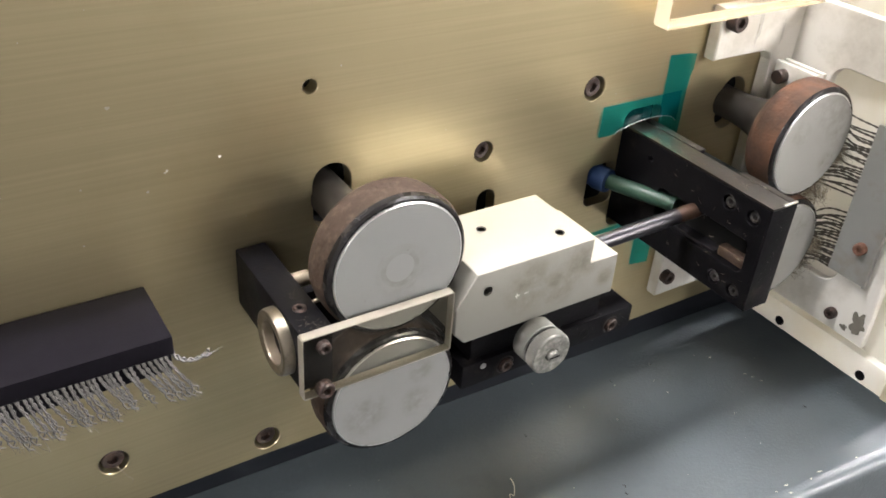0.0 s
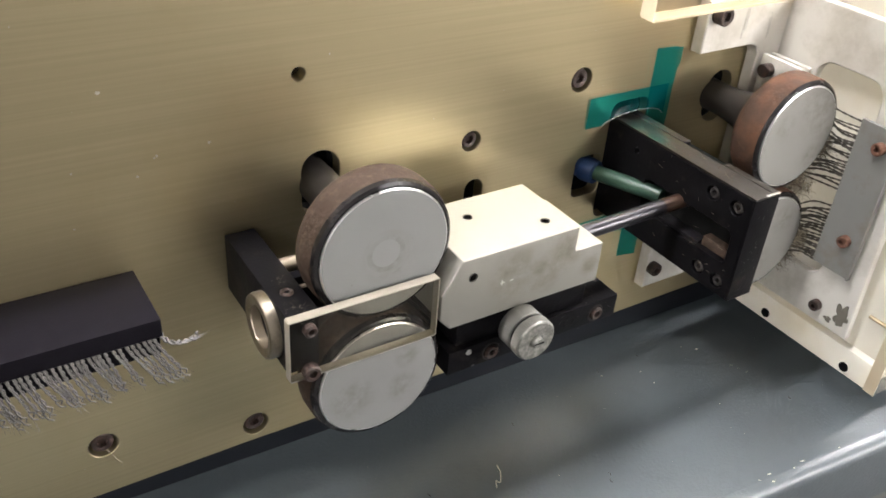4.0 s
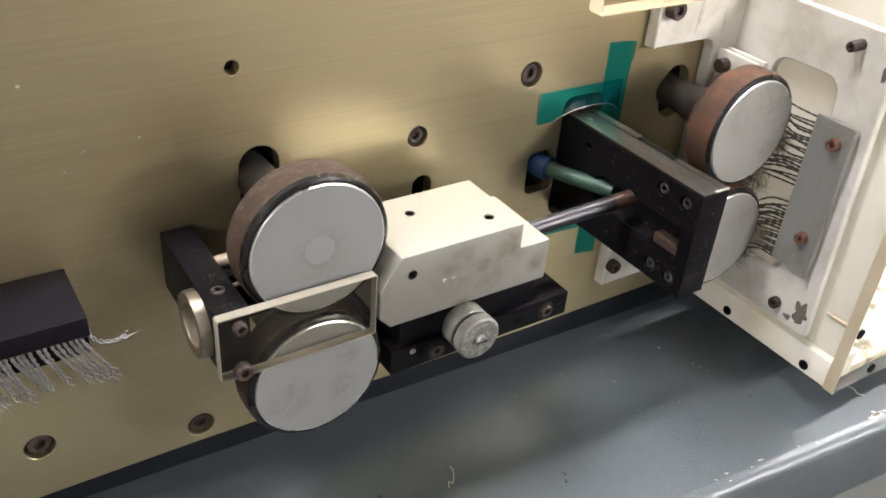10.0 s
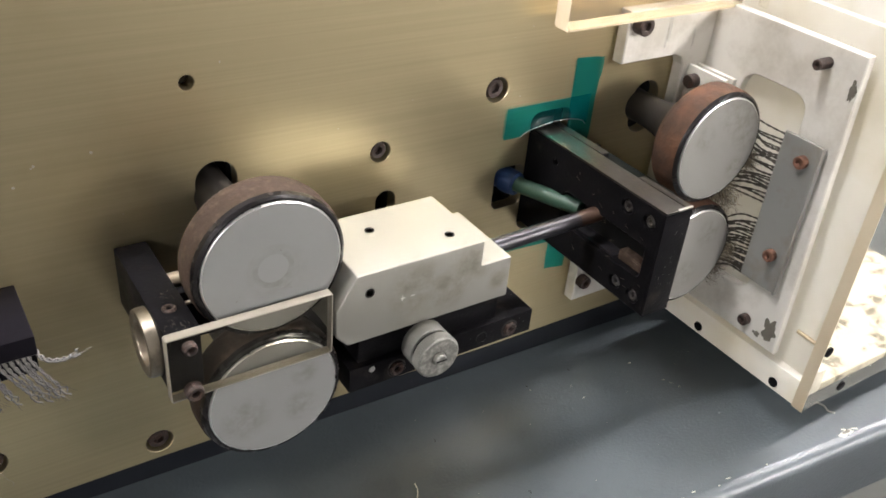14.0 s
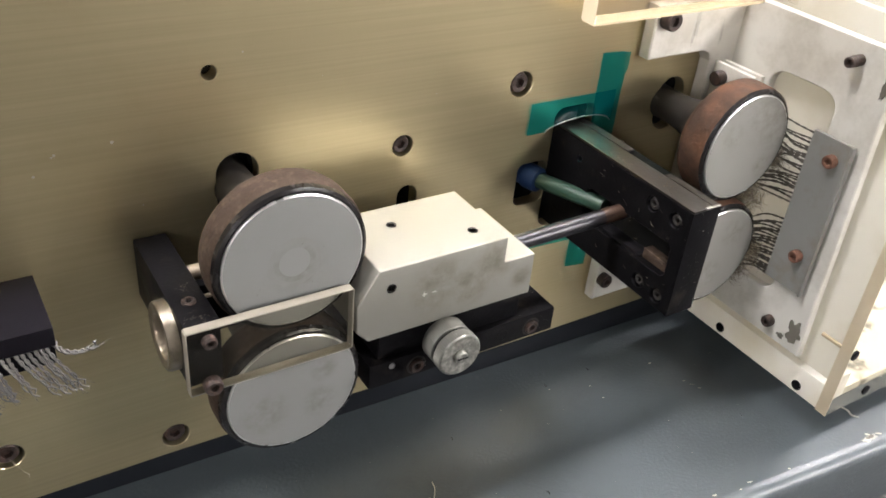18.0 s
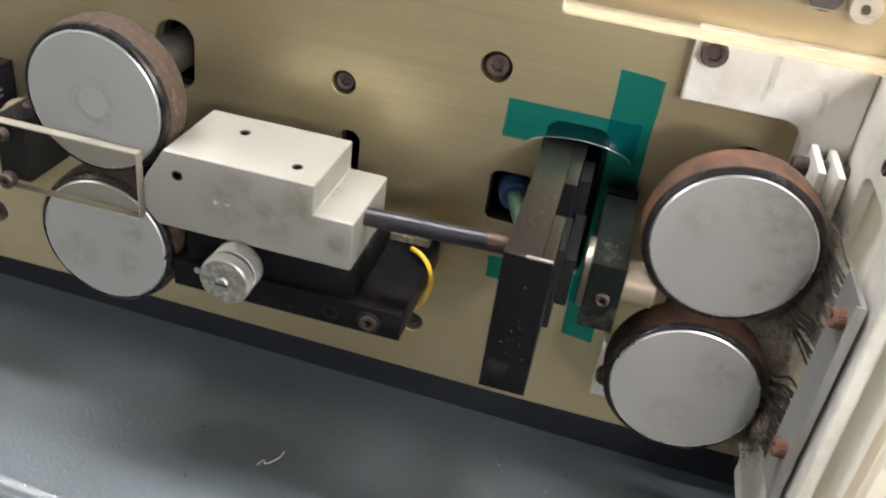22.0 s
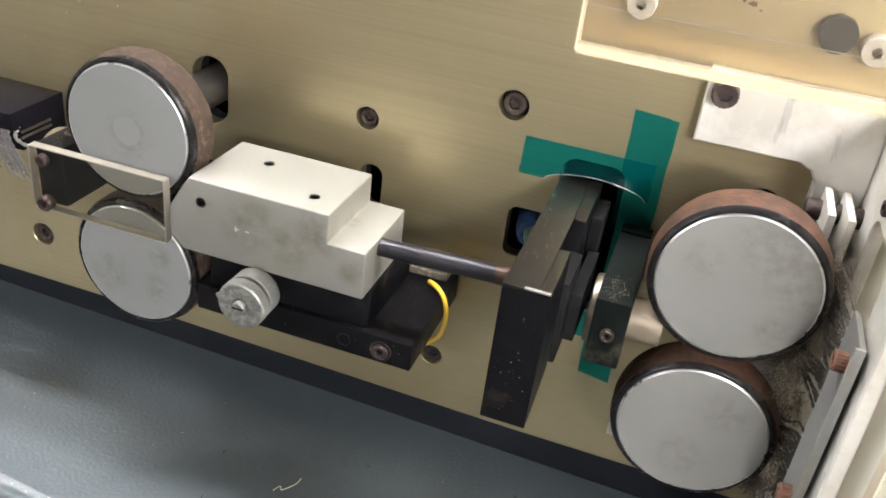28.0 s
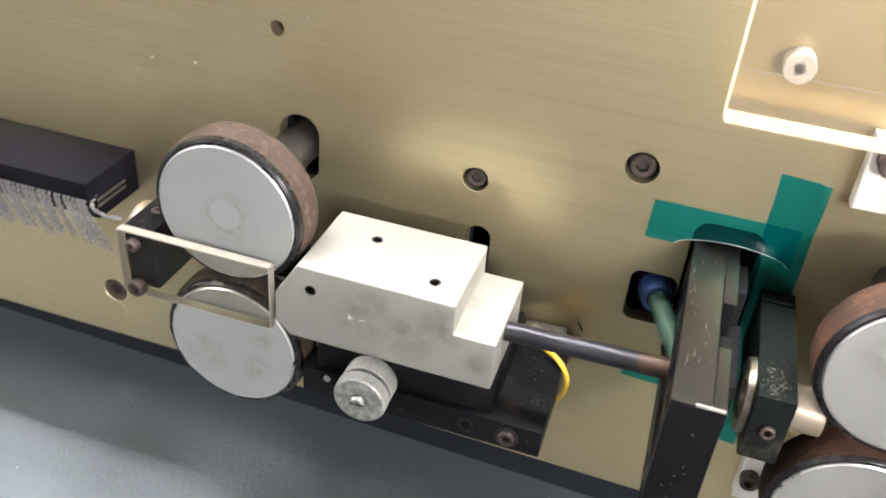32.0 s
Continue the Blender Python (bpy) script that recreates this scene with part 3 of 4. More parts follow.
roller(0.3740, 0.0998, RUST_RED, "lower roller with red-brown cover and aluminium end face", edge_depth=0.0020, face=SHADED_MOTTLED_FACE)


# ---- guide brackets ----
def guide_bracket(x0, x1, y0, z0, z1, label, coat, out=0.0035, sleeve=0.0115, reach=0.0150):
    ob = thing("guide_bracket", label, "bracket", "guide brackets", ((x0 + x1) / 2, 0, z0))
    body = part("arm", box(x0, x1, y0, -0.0005, z0, z1, 0.0009), coat)
    zc, yc = (z0 + z1) / 2 - 0.0005, y0 + 0.0165
    fl = part("bush_flange", lathe([(0.0085, 0.0), (0.0088, -0.0006), (0.0118, -0.0012), (0.0128, -0.0008), (0.0132, 0.0005), (0.0132, 0.0034), (0.0085, 0.0034)][::-1], (x0 - out, yc, zc), (1, 0, 0), 48), BRASS, label="polished round bush flange")
    inn = part("bush", lathe([(sleeve - 0.003, 0.0), (sleeve - 0.003, reach), (sleeve, reach), (sleeve, 0.0), (sleeve - 0.003, 0.0)], (x0 - out - 0.0001, yc, zc), (1, 0, 0), 40), BRONZE)
    hang(ob, body, fl)
    sub(fl, inn)
    return ob


gb = guide_bracket(0.0955, 0.1085, -0.0622, 0.1220, 0.1488, "black steel guide bracket holding a bush, on the gold panel", BLACK)
tb = new("bolt", BOLT_M3)
tb.matrix_basis = Matrix.Translation((0.1019, -0.0483, 0.1468))
hang(gb, tb)
hang(gb, part("stud", lathe([(0, 0.0075), (0.0026, 0.0075), (0.0030, 0.0068), (0.0030, 0.0)], (0.1085, -0.0260, 0.1450), (1, 0, 0), 24), BRONZE, label="tan round stud"),
     part("pin", tube([(0.1085, -0.0360, 0.1400), (0.1200, -0.0365, 0.1410)], 0.0008, 8), BRONZE))
# plate added to darken the gap seen between the rollers
hang(gb, part("added_rear_plate", box(0.1086, 0.1575, -0.0335, -0.0285, 0.1205, 0.1432, 0.0005), BLACK, label="added black plate darkening the gap between the rollers"))
gb2 = guide_bracket(0.3298, 0.3425, -0.0640, 0.1208, 0.1480, "scuffed black guide bracket with a green reflected tint, holding a bush, beside a roller", GLOSS, 0.0014, 0.0080, 0.026)
tb = new("bolt", BOLT_M3)
tb.matrix_basis = Matrix.Translation((0.3363, -0.0630, 0.1345)) @ FRONT
hang(gb2, tb)
hang(gb2, part("rear_lip", box(0.3300, 0.3423, -0.0100, -0.0070, 0.1481, 0.1490, 0.0003), GLOSS))

guard = thing("clear_guard", "small clear acrylic guard plate with two rusty screws", "guard", at=(0.126, -0.064, 0.135))
g = part("sheet", cut_plate("sheet", rounded(0.0952, 0.1580, 0.1212, 0.1485, 0.0008), [], -0.0625, -0.0658, GUARD, bevel=0.0001), GUARD)
edges = [part("polished_edge", box(0.0952, 0.1580, -0.0660, -0.0621, 0.1484, 0.1489, 0.0001), GUARD_EDGE), part("polished_edge", box(0.1579, 0.1584, -0.0660, -0.0621, 0.1212, 0.1485, 0.0001), GUARD_EDGE),
         part("polished_edge", box(0.0952, 0.1580, -0.0660, -0.0621, 0.1207, 0.1212, 0.0001), GUARD_EDGE), part("polished_edge", box(0.0948, 0.0952, -0.0660, -0.0621, 0.1212, 0.1485, 0.0001), GUARD_EDGE)]
hang(guard, g)
sub(g, *edges)
for z in (0.1442, 0.1250):
    s_ = new("screw", BOLT_M4 if z < 0.13 else BOLT_M3)
    s_.matrix_basis = Matrix.Translation((0.1026, -0.0659, z)) @ FRONT
    hang(guard, s_)

# ---- slide block on its base ----
base = thing("slide_carriage", "black steel slide base bolted to the gold panel", "base", at=(0.217, -0.03, 0.0905))
hang(base, part("plate", box(0.1690, 0.2650, -0.0615, -0.0005, 0.0905, 0.1030, 0.0008), BLACK),
     part("rear_rail", box(0.2440, 0.2620, -0.0105, -0.0008, 0.1032, 0.1068, 0.0008), DUSTY, label="dust-covered rear rail"),
     part("riser", box(0.1740, 0.2450, -0.0590, -0.0150, 0.1032, 0.1202, 0.0008), BLACK))
for x, mesh in ((0.1915, BOLT_M4), (0.2520, BOLT_M4)):
    b = new("bolt", mesh)
    b.matrix_basis = Matrix.Translation((x, -0.0592, 0.0962)) @ FRONT
    hang(base, b)

for x in (0.1915, 0.2520):
    hang(base, part("counterbore", lathe([(0.0036, -0.0), (0.0044, -0.0002), (0.0047, 0.0001)], (x, -0.06155, 0.0962), (0, 1, 0), 28), SHAFT, label="dark counterbore rim"))
# flat dark disc paints the shade of the empty hole
hang(base, part("empty_hole", lathe([(0.0031, 0.0001), (0.0028, -0.0001), (0.0022, 0.0001), (0, 0.0001)], (0.2360, -0.0616, 0.0965), (0, 1, 0), 24), DARK),
     part("set_screw", lathe([(0, -0.0004), (0.0012, -0.0004), (0.0015, 0.0)], (0.1795, -0.0616, 0.1000), (0, 1, 0), 16), STEEL))
bm = bmesh.new()
PROFILE = [(0.1690, 0.1530), (0.1600, 0.1385), (0.1603, 0.1262), (0.1655, 0.1205), (0.2440, 0.1205), (0.2440, 0.1408), (0.2284, 0.1408), (0.2284, 0.1530)]
a = [bm.verts.new((x, -0.0655, z)) for x, z in PROFILE]
b = [bm.verts.new((x, -0.0240, z)) for x, z in PROFILE]
bm.faces.new(a), bm.faces.new(b[::-1])
for k in range(len(a)):
    bm.faces.new((a[k], b[k], b[(k + 1) % len(a)], a[(k + 1) % len(a)]))
bmesh.ops.recalc_face_normals(bm, faces=bm.faces)
bmesh.ops.bevel(bm, geom=bm.edges[:], offset=0.0008, segments=3, profile=0.6, affect="EDGES")
block = thing("slide_block", "pale machined aluminium slide block with three drilled holes", "block", at=(0.202, -0.045, 0.1205))
body = part("body", bm, ALU)
hang(block, body)
# flat dark discs paint the shade inside the block's drilled holes
HOLE = material("dark_hole_disc", (0.02, 0.018, 0.016), 0.7)
for place, turn in (((0.189, -0.038, 0.1531), pose(0, 0, 0)), ((0.2175, -0.055, 0.1531), pose(0, 0, 0)), ((0.1745, -0.0656, 0.1437), FRONT)):
    h = part("dark_hole_disc", lathe([(0.0021, 0.0001), (0.0021, -0.0), (0.0016, -0.0001), (0, -0.0001)], (0, 0, 0), (0, 0, 1), 24), HOLE)
    h.matrix_basis = Matrix.Translation(place) @ turn
    hang(block, h)
STAMP = material("stamped_mark", (0.69, 0.67, 0.61), 0.4, 0.6)
for sx, w, h in ((0.1900, 0.0011, 0.00025), (0.1897, 0.00025, 0.0012), (0.1945, 0.0009, 0.0002)):
    hang(block, part("stamped_mark", box(sx - w, sx + w, -0.06556, -0.0652, 0.1362 - h, 0.1362 + h, 0.00003), STAMP))
rod = part("rod", lathe([(0, -0.004), (0.0036, -0.004), (0.0037, 0.0), (0.0037, 0.064), (0, 0.064)], (0.243, -0.0500, 0.1362), (1, -0.058, 0.075), 32), ROD, label="round worn steel rod")
hang(block, rod)

knob = thing("knurled_knob", "round knurled grey metal thumb knob on the slide base", "knob", at=(0.200, -0.066, 0.1120))


def knurled(y0, y1, r):
    bm = bmesh.new()
    n, loops = 130, []
    for y, rr, kn in ((y0, r - 0.0006, 0), (y0 + 0.0005, r, 1), (y1 - 0.0005, r, 1), (y1, r - 0.0006, 0)):
        loops.append([bm.verts.new((0.2 + (rr - (0.0007 if kn and k % 2 else 0)) * math.cos(2 * math.pi * k / n), y, 0.1122 + (rr - (0.0007 if kn and k % 2 else 0)) * math.sin(2 * math.pi * k / n))) for k in range(n)])
    for p, q in zip(loops, loops[1:]):
        for k in range(n):
            bm.faces.new((p[k], p[(k + 1) % n], q[(k + 1) % n], q[k]))
    bm.faces.new(loops[0]), bm.faces.new(loops[-1][::-1])
    return bm


KNOB = material("grey_zinc_knob", (0.20, 0.20, 0.183), 0.42, 0.7, 0.2, 200, (1, 1, 1), 0.3, 700, stain=(0.42, 0.41, 0.37), stain_amount=0.8, stain_scale=300, stain_low=0.45, stain_high=0.62)
KNURL = material("bright_knurled_edge", (0.29, 0.287, 0.265), 0.35, 0.85, 0.2, 300)
hang(knob, part("knurled_ring", knurled(-0.0735, -0.0660, 0.0099), KNURL), part("neck", lathe([(0.0084, 0), (0.0084, 0.003)], (0.2, -0.0756, 0.1122), (0, 1, 0)), DARK),
     part("knurled_ring", knurled(-0.0800, -0.0752, 0.0101), KNURL), part("face", lathe([(0, 0.0001), (0.0030, 0.0001), (0.0034, -0.0001), (0.0091, -0.0003), (0.0094, 0.0)], (0.2, -0.0801, 0.1122), (0, 1, 0), 48), KNOB, label="dull zinc face"),
     part("screw_end", lathe([(0, 0), (0.0021, 0), (0.0027, 0.0006), (0.0029, 0.003)], (0.2, -0.0824, 0.1122), (0, 1, 0), 24), KNOB, label="slotted screw end"))
sub(next(o for o in knob.children if o.name.startswith("screw_end")), part("slot", box(0.1976, 0.2024, -0.0826, -0.0820, 0.1119, 0.1126, 0.0001), DARK))
WIRE = [(0.2560, -0.0165, 0.1052), (0.2605, -0.0205, 0.1062), (0.2650, -0.0240, 0.1045), (0.2673, -0.0255, 0.1000), (0.2672, -0.0240, 0.0930), (0.2650, -0.0180, 0.0830), (0.2610, -0.0090, 0.0720), (0.2546, -0.0030, 0.0630)]
tagged(part("yellow_wire", tube(smooth_line(WIRE), 0.0011, 10), YELLOW), "bent yellow insulated wire behind the slide base", "wire")

# ---- slotted beam ----
beam = thing("slotted_beam", "black steel beam with a slot, standing out of the panel", "beam", at=(0.31, -0.05, 0.107))
cut = rounded(-0.0870, -0.0300, 0.1245, 0.1420, 0.003)
BEAM_BOLTS = ((-0.0715, 0.1545), (-0.0858, 0.1540), (-0.0736, 0.1150), (-0.0857, 0.1142))
side = cut_plate("side_plate", [(-0.0936, 0.1080), (0.004, 0.1080), (0.004, 0.1560), (-0.0015, 0.1616), (-0.0936, 0.1616)], [cut] + [ring(y, z, 0.0036, 24) for y, z in BEAM_BOLTS] + [ring(-0.0208, 0.1528, 0.0016, 20)], 0.3018, 0.3120, BLACK, axis="x", bevel=0.0003)
side = part("side_plate", side, BLACK)
hang(beam, side,
     part("cap_strip", box(0.3018, 0.3138, -0.0945, -0.0012, 0.1617, 0.1628, 0.0004), WORN, label="worn bare-metal top strip"),
     part("front_cheek", cut_plate("front_cheek", [(-0.0936, 0.1090), (-0.0880, 0.1085), (-0.0640, 0.1130), (-0.0640, 0.1621), (-0.0936, 0.1621)], [], 0.3120, 0.3178, BLACK, axis="x", bevel=0.0001), BLACK),
     part("front_face", box(0.3018, 0.3178, -0.0945, -0.0937, 0.1080, 0.1616, 0.0002), BLACK),
     part("rear_cheek", box(0.3122, 0.3185, -0.0390, -0.0012, 0.125, 0.1624, 0.0005), BLACK),
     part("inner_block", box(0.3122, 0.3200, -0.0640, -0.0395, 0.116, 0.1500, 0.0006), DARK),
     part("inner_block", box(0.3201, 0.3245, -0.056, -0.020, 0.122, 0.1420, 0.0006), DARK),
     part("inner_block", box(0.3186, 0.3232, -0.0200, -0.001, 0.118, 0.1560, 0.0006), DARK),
     part("slot_insert", box(0.3050, 0.3110, -0.0860, -0.0700, 0.1250, 0.1300, 0.0005), RUST, label="dull bronze slot insert"),
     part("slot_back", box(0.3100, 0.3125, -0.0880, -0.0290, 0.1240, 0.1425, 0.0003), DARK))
BLACK_BOLT = socket_bolt(0.0028, 0.004, 0.0014)
BLACK_BOLT.materials[0] = material("dark_steel_bolt", (0.06, 0.056, 0.054), 0.34, 0.7, 0.3, 400)
for y, z in BEAM_BOLTS:
    b = new("bolt", BLACK_BOLT)
    b.matrix_basis = Matrix.Translation((0.3066, y, z)) @ LEFTWARD
    sub(side, b)
# bright steel strip paints the highlight along the beam's worn front edge
hang(beam, part("edge_highlight", box(0.3090, 0.3176, -0.09475, -0.0935, 0.1624, 0.16315, 0.0002), STEEL, label="bright strip for the highlight on the worn front edge"), part("lower_shelf", box(0.3035, 0.3118, -0.0690, -0.0310, 0.1246, 0.1262, 0.0003), ROD, label="brown worn slot floor"),
     part("cap_strip", box(0.3139, 0.3178, -0.0945, -0.0640, 0.1622, 0.1629, 0.0003), WORN), part("cap_strip", box(0.3139, 0.3185, -0.0390, -0.0014, 0.1625, 0.1630, 0.0003), WORN))
tagged(part("green_tube", tube([(0.2935, 0.006, 0.1335), (0.2945, -0.004, 0.1335), (0.3030, -0.030, 0.1348), (0.3060, -0.0395, 0.1352)], 0.0040, 20), GREEN), "dark green tube from the panel opening into the beam", "tube")
fit_ = thing("hose_fitting", "dark blue ribbed hose fitting inside the panel opening", "fitting", at=(0.292, 0.004, 0.133))
hang(fit_, part("collar", lathe([(0.0042, -0.004), (0.0062, -0.0035), (0.0066, 0.0), (0.0066, 0.004), (0.0058, 0.006), (0.0058, 0.03), (0, 0.03)], (0.2932, 0.0, 0.1334), (-0.25, 0.97, 0), 28), BLUE))

# ---- tape ----
def film(corners, nu=24, nv=6, lift=None, bow=None):
    bm = bmesh.new()
    (ax, az), (bx, bz), (cx, cz), (dx, dz) = corners
    g = []
    for i in range(nu + 1):
        row = []
        for j in range(nv + 1):
            u, v = i / nu, j / nv
            ru = 0.0006 * noise.noise((az * 500 + v * 9, 3.1, 0)) if i in (0, nu) else 0
            x = (ax * (1 - u) + bx * u) * (1 - v) + (dx * (1 - u) + cx * u) * v + ru
            z = (az * (1 - u) + bz * u) * (1 - v) + (dz * (1 - u) + cz * u) * v + (bow(u) * (1 - v) ** 2 if bow else 0)
            y = -0.0004 - (lift(u, v) if lift else 0) - 0.0002 * noise.noise((x * 120, z * 120, 1))
            row.append(bm.verts.new((x, y, z)))
        g.append(row)
    for i in range(nu):
        for j in range(nv):
            bm.faces.new((g[i][j], g[i + 1][j], g[i + 1][j + 1], g[i][j + 1]))
    return bm


tape = thing("green_tape", "strips of translucent green adhesive tape round the beam opening", "tape", at=(0.33, 0, 0.15))
bow = lambda u: 0.0062 * max(0, math.sin(math.pi * min(1, max(0, (u - 0.2) / 0.78)))) ** 0.6
lift = lambda u, v: 0.0022 * max(0, 1 - v * 2.6) * max(0, math.sin(math.pi * min(1, max(0, (u - 0.22) / 0.72)))) ** 0.7 + 0.0006
hang(tape, part("strip", film([(0.2836, 0.1588), (0.3372, 0.1588), (0.3372, 0.1752), (0.2842, 0.1752)], 30, 8, lift, bow), TAPE),
     part("strip", film([(0.3258, 0.0700), (0.3400, 0.0680), (0.3415, 0.1945), (0.3242, 0.1955)], 8, 30, lambda u, v: 0.0012 * (u > 0.8) * (v > 0.93)), TAPE),
     part("strip", film([(0.2872, 0.0900), (0.3300, 0.0880), (0.3300, 0.1015), (0.2872, 0.1010)], 20, 6), TAPE))

# thin bright tube draws the glint along the lifted tape edge
hang(tape, part("edge_glint", tube([(0.2836 + 0.0536 * u, -0.0006 - lift(u, 0), 0.1587 + bow(u)) for u in (0.2 + 0.78 * k / 24 for k in range(25))], 0.0002, 6), RIM, label="bright line for the glint on the lifted tape edge"))
hang(block, part("rod_end", lathe([(0.00371, 0.049), (0.00376, 0.051), (0.00376, 0.0605), (0.0036, 0.0612)], (0.243, -0.0500, 0.1362), (1, -0.058, 0.075), 32), RODEND, label="rust-brown rod end"))

# ---- aluminium angle bracket with brush ----
angle = thing("angle_bracket", "cast aluminium angle bracket with a window and worn spots", "bracket", at=(0.40, 0, 0.05))
FLAT = [(0.3475, 0.1915), (0.386, 0.1915), (0.3905, 0.1895), (0.3930, 0.1850), (0.3935, 0.076), (0.345, 0.076), (0.345, 0.046), (0.4108, 0.046), (0.4108, 0.2186), (0.3475, 0.2186)]
flange = part("flange", cut_plate("flange", FLAT, [], -0.0004, -0.0080, SHEET, bevel=0.0006), SHEET)
side_wall = part("side_wall", cut_plate("side_wall", [(-0.0005, 0.0490), (-0.0005, 0.2186), (-0.0965, 0.2186), (-0.1010, 0.0490)], [rounded(-0.0736, -0.0336, 0.0746, 0.1895, 0.009)], 0.4110, 0.4160, SHEET, axis="x", bevel=0.0006), SHEET)
hang(angle, flange, side_wall)
for place, turn, mesh in (((0.3543, -0.0080, 0.2118), FRONT, BOLT_M6), ((0.349, -0.0080, 0.0600), FRONT, BOLT_M5), ((0.4110, -0.0790, 0.0590), LEFTWARD, BOLT_M4)):
    b = new("bolt", mesh)
    b.matrix_basis = Matrix.Translation(place) @ turn
    sub(flange if turn is FRONT else side_wall, b)
PIN = lathe([(0, 0.0022), (0.0011, 0.0022), (0.0012, 0.0002), (0.0021, 0), (0.0026, 0.0005), (0.0026, 0.003), (0.0028, 0.0036), (0.0028, 0.010)], (0.4018, -0.0775, 0.2093), (1, 0, 0), 20)
sub(side_wall, part("pin", PIN, BOLT, label="rusty threaded pin"))
brush = thing("side_brush", "steel strip brush with dark frayed yarn on the bracket", "brush", at=(0.408, -0.08, 0.12))
strip = part("strip", cut_plate("strip", rounded(-0.0912, -0.0690, 0.0850, 0.1712, 0.0006), [], 0.4074, 0.4092, STEEL, axis="x", bevel=0.0002), STEEL)
hang(brush, strip)
sub(strip, part("folded_edge", box(0.4060, 0.4092, -0.0926, -0.0913, 0.0850, 0.1712, 0.0003), STEEL))
ORANGE = material("orange_rust", (0.115, 0.050, 0.029), 0.8, 0.0, 0.45, 500, (1, 1, 1), 0.5, 1200, stain=(0.09, 0.04, 0.025), stain_amount=0.6, stain_scale=420)
ORANGE_M4 = BOLT_M4.copy()
ORANGE_M4.materials.clear()
ORANGE_M4.materials.append(ORANGE)
for z in (0.1605, 0.1055):
    b = new("bolt", ORANGE_M4)
    b.matrix_basis = Matrix.Translation((0.4074, -0.0835, z)) @ LEFTWARD
    sub(strip, b)
    tagged(b, "orange-brown rusted bolt head")
rnd = random.Random(5)


def yarn(points, r, mat, fibres=0, seed=0):
    """Two twisted plies with a frayed end and loose fibres."""
    r_ = random.Random(seed)
    line = smooth_line(points, 7)
    bm = bmesh.new()
    for ply in (0, math.pi):
        out = []
        for i, p in enumerate(line):
            a = ply + i * 1.15
            spread = 0.55 * r * (1 + (1.6 if i > len(line) - 4 else 0))
            out.append(p + Vector((math.cos(a), 0.5 * math.sin(a + 1), math.sin(a))) * spread)
        tube(out, 0.62 * r, 5, 0.7, bm)
    for k in range(fibres):
        first = r_.randrange(2, max(3, len(line) - 4))
        off = Vector((r_.gauss(0, 1), r_.gauss(0, 1), r_.gauss(0, 0.6))) * r
        out = [p + off * (0.5 + 1.7 * (i / len(line[first:])) ** 2) for i, p in enumerate(line[first:])]
        out.append(out[-1] + (out[-1] - out[-2]) * r_.uniform(0.2, 0.9) + off * 0.4)
        tube(out[::2] + out[-1:], r * 0.13, 3, 0.6, bm)
    return finish(bm, "yarn", mat)


CLUMPS = [(0.1690, 0.1600, 0.1680, 0.030), (0.1590, 0.1530, 0.1600, 0.026), (0.1520, 0.1450, 0.1475, 0.029), (0.1440, 0.1380, 0.1365, 0.030), (0.1370, 0.1300, 0.1270, 0.034),
          (0.1190, 0.1120, 0.1010, 0.027), (0.1110, 0.1060, 0.0960, 0.028), (0.1040, 0.0975, 0.0905, 0.026), (0.0960, 0.0900, 0.0850, 0.028), (0.0890, 0.0850, 0.0800, 0.030)]
for top, low, aim, reach in CLUMPS:
    for k in range(4):
        z = top + (low - top) * (k + rnd.uniform(-0.3, 0.3)) / 3
        ln = reach * rnd.uniform(0.75, 1.1)
        end = aim + rnd.uniform(-0.0028, 0.0028)
        lean = rnd.uniform(-0.003, 0.001)
        pts = [(0.4088, -0.0690, z), (0.4075, -0.067 + ln * 0.3, z + (end - z) * 0.15 + rnd.uniform(-0.0012, 0.0012)), (0.4062 + 0.5 * lean, -0.067 + ln * 0.65, z + (end - z) * 0.65 + rnd.uniform(-0.0016, 0.0016)), (0.4045 + lean, -0.067 + ln, end)]
        hang(brush, part("yarn", yarn(pts, rnd.choice((0.0005, 0.0006, 0.0007)), YARN_DARK, 6, int(z * 1e6)), YARN_DARK))
comb = thing("guide_tabs", "pair of thin white metal tabs on a rusty bolt", "tab", at=(0.40, -0.02, 0.16))
hang(comb, part("tab", box(0.3968, 0.3995, -0.0340, -0.0085, 0.1480, 0.1855, 0.0005), SHEET), part("tab", box(0.4035, 0.4062, -0.0340, -0.0085, 0.1480, 0.1850, 0.0005), SHEET),
     part("bolt", lathe([(0, 0), (0.0034, 0), (0.0038, 0.0006), (0.0038, 0.02)], (0.3915, -0.0150, 0.1785), (1, 0, 0), 20), BOLT))

# ---- acrylic box beside the bracket ----
case = thing("acrylic_case", "aged cream acrylic case with dark slotted screws", "case", at=(0.43, -0.06, 0.0245))
front_sheet = part("front_sheet", box(0.4165, 0.6000, -0.1255, -0.1190, 0.0240, 0.2300, 0.0005), CLEAR)
front_sheet.visible_shadow = False
hang(case, front_sheet, part("side_sheet", box(0.4215, 0.4265, -0.1188, -0.0095, 0.0412, 0.2300, 0.0004), MILKY),
     part("bottom_bar", box(0.4165, 0.4400, -0.1188, -0.0095, 0.0243, 0.0410, 0.0006), CREAM),
     part("bottom_sheet", box(0.4402, 0.6000, -0.1188, -0.0005, 0.0245, 0.0300, 0.0006), DIRTY))
hang(case, part("ledge", box(0.4162, 0.4212, -0.0760, -0.0320, 0.0700, 0.0800, 0.0004), CREAM))
THREAD = material("tan_plated_screw", (0.42, 0.34, 0.23), 0.4, 0.4, 0.2, 900)
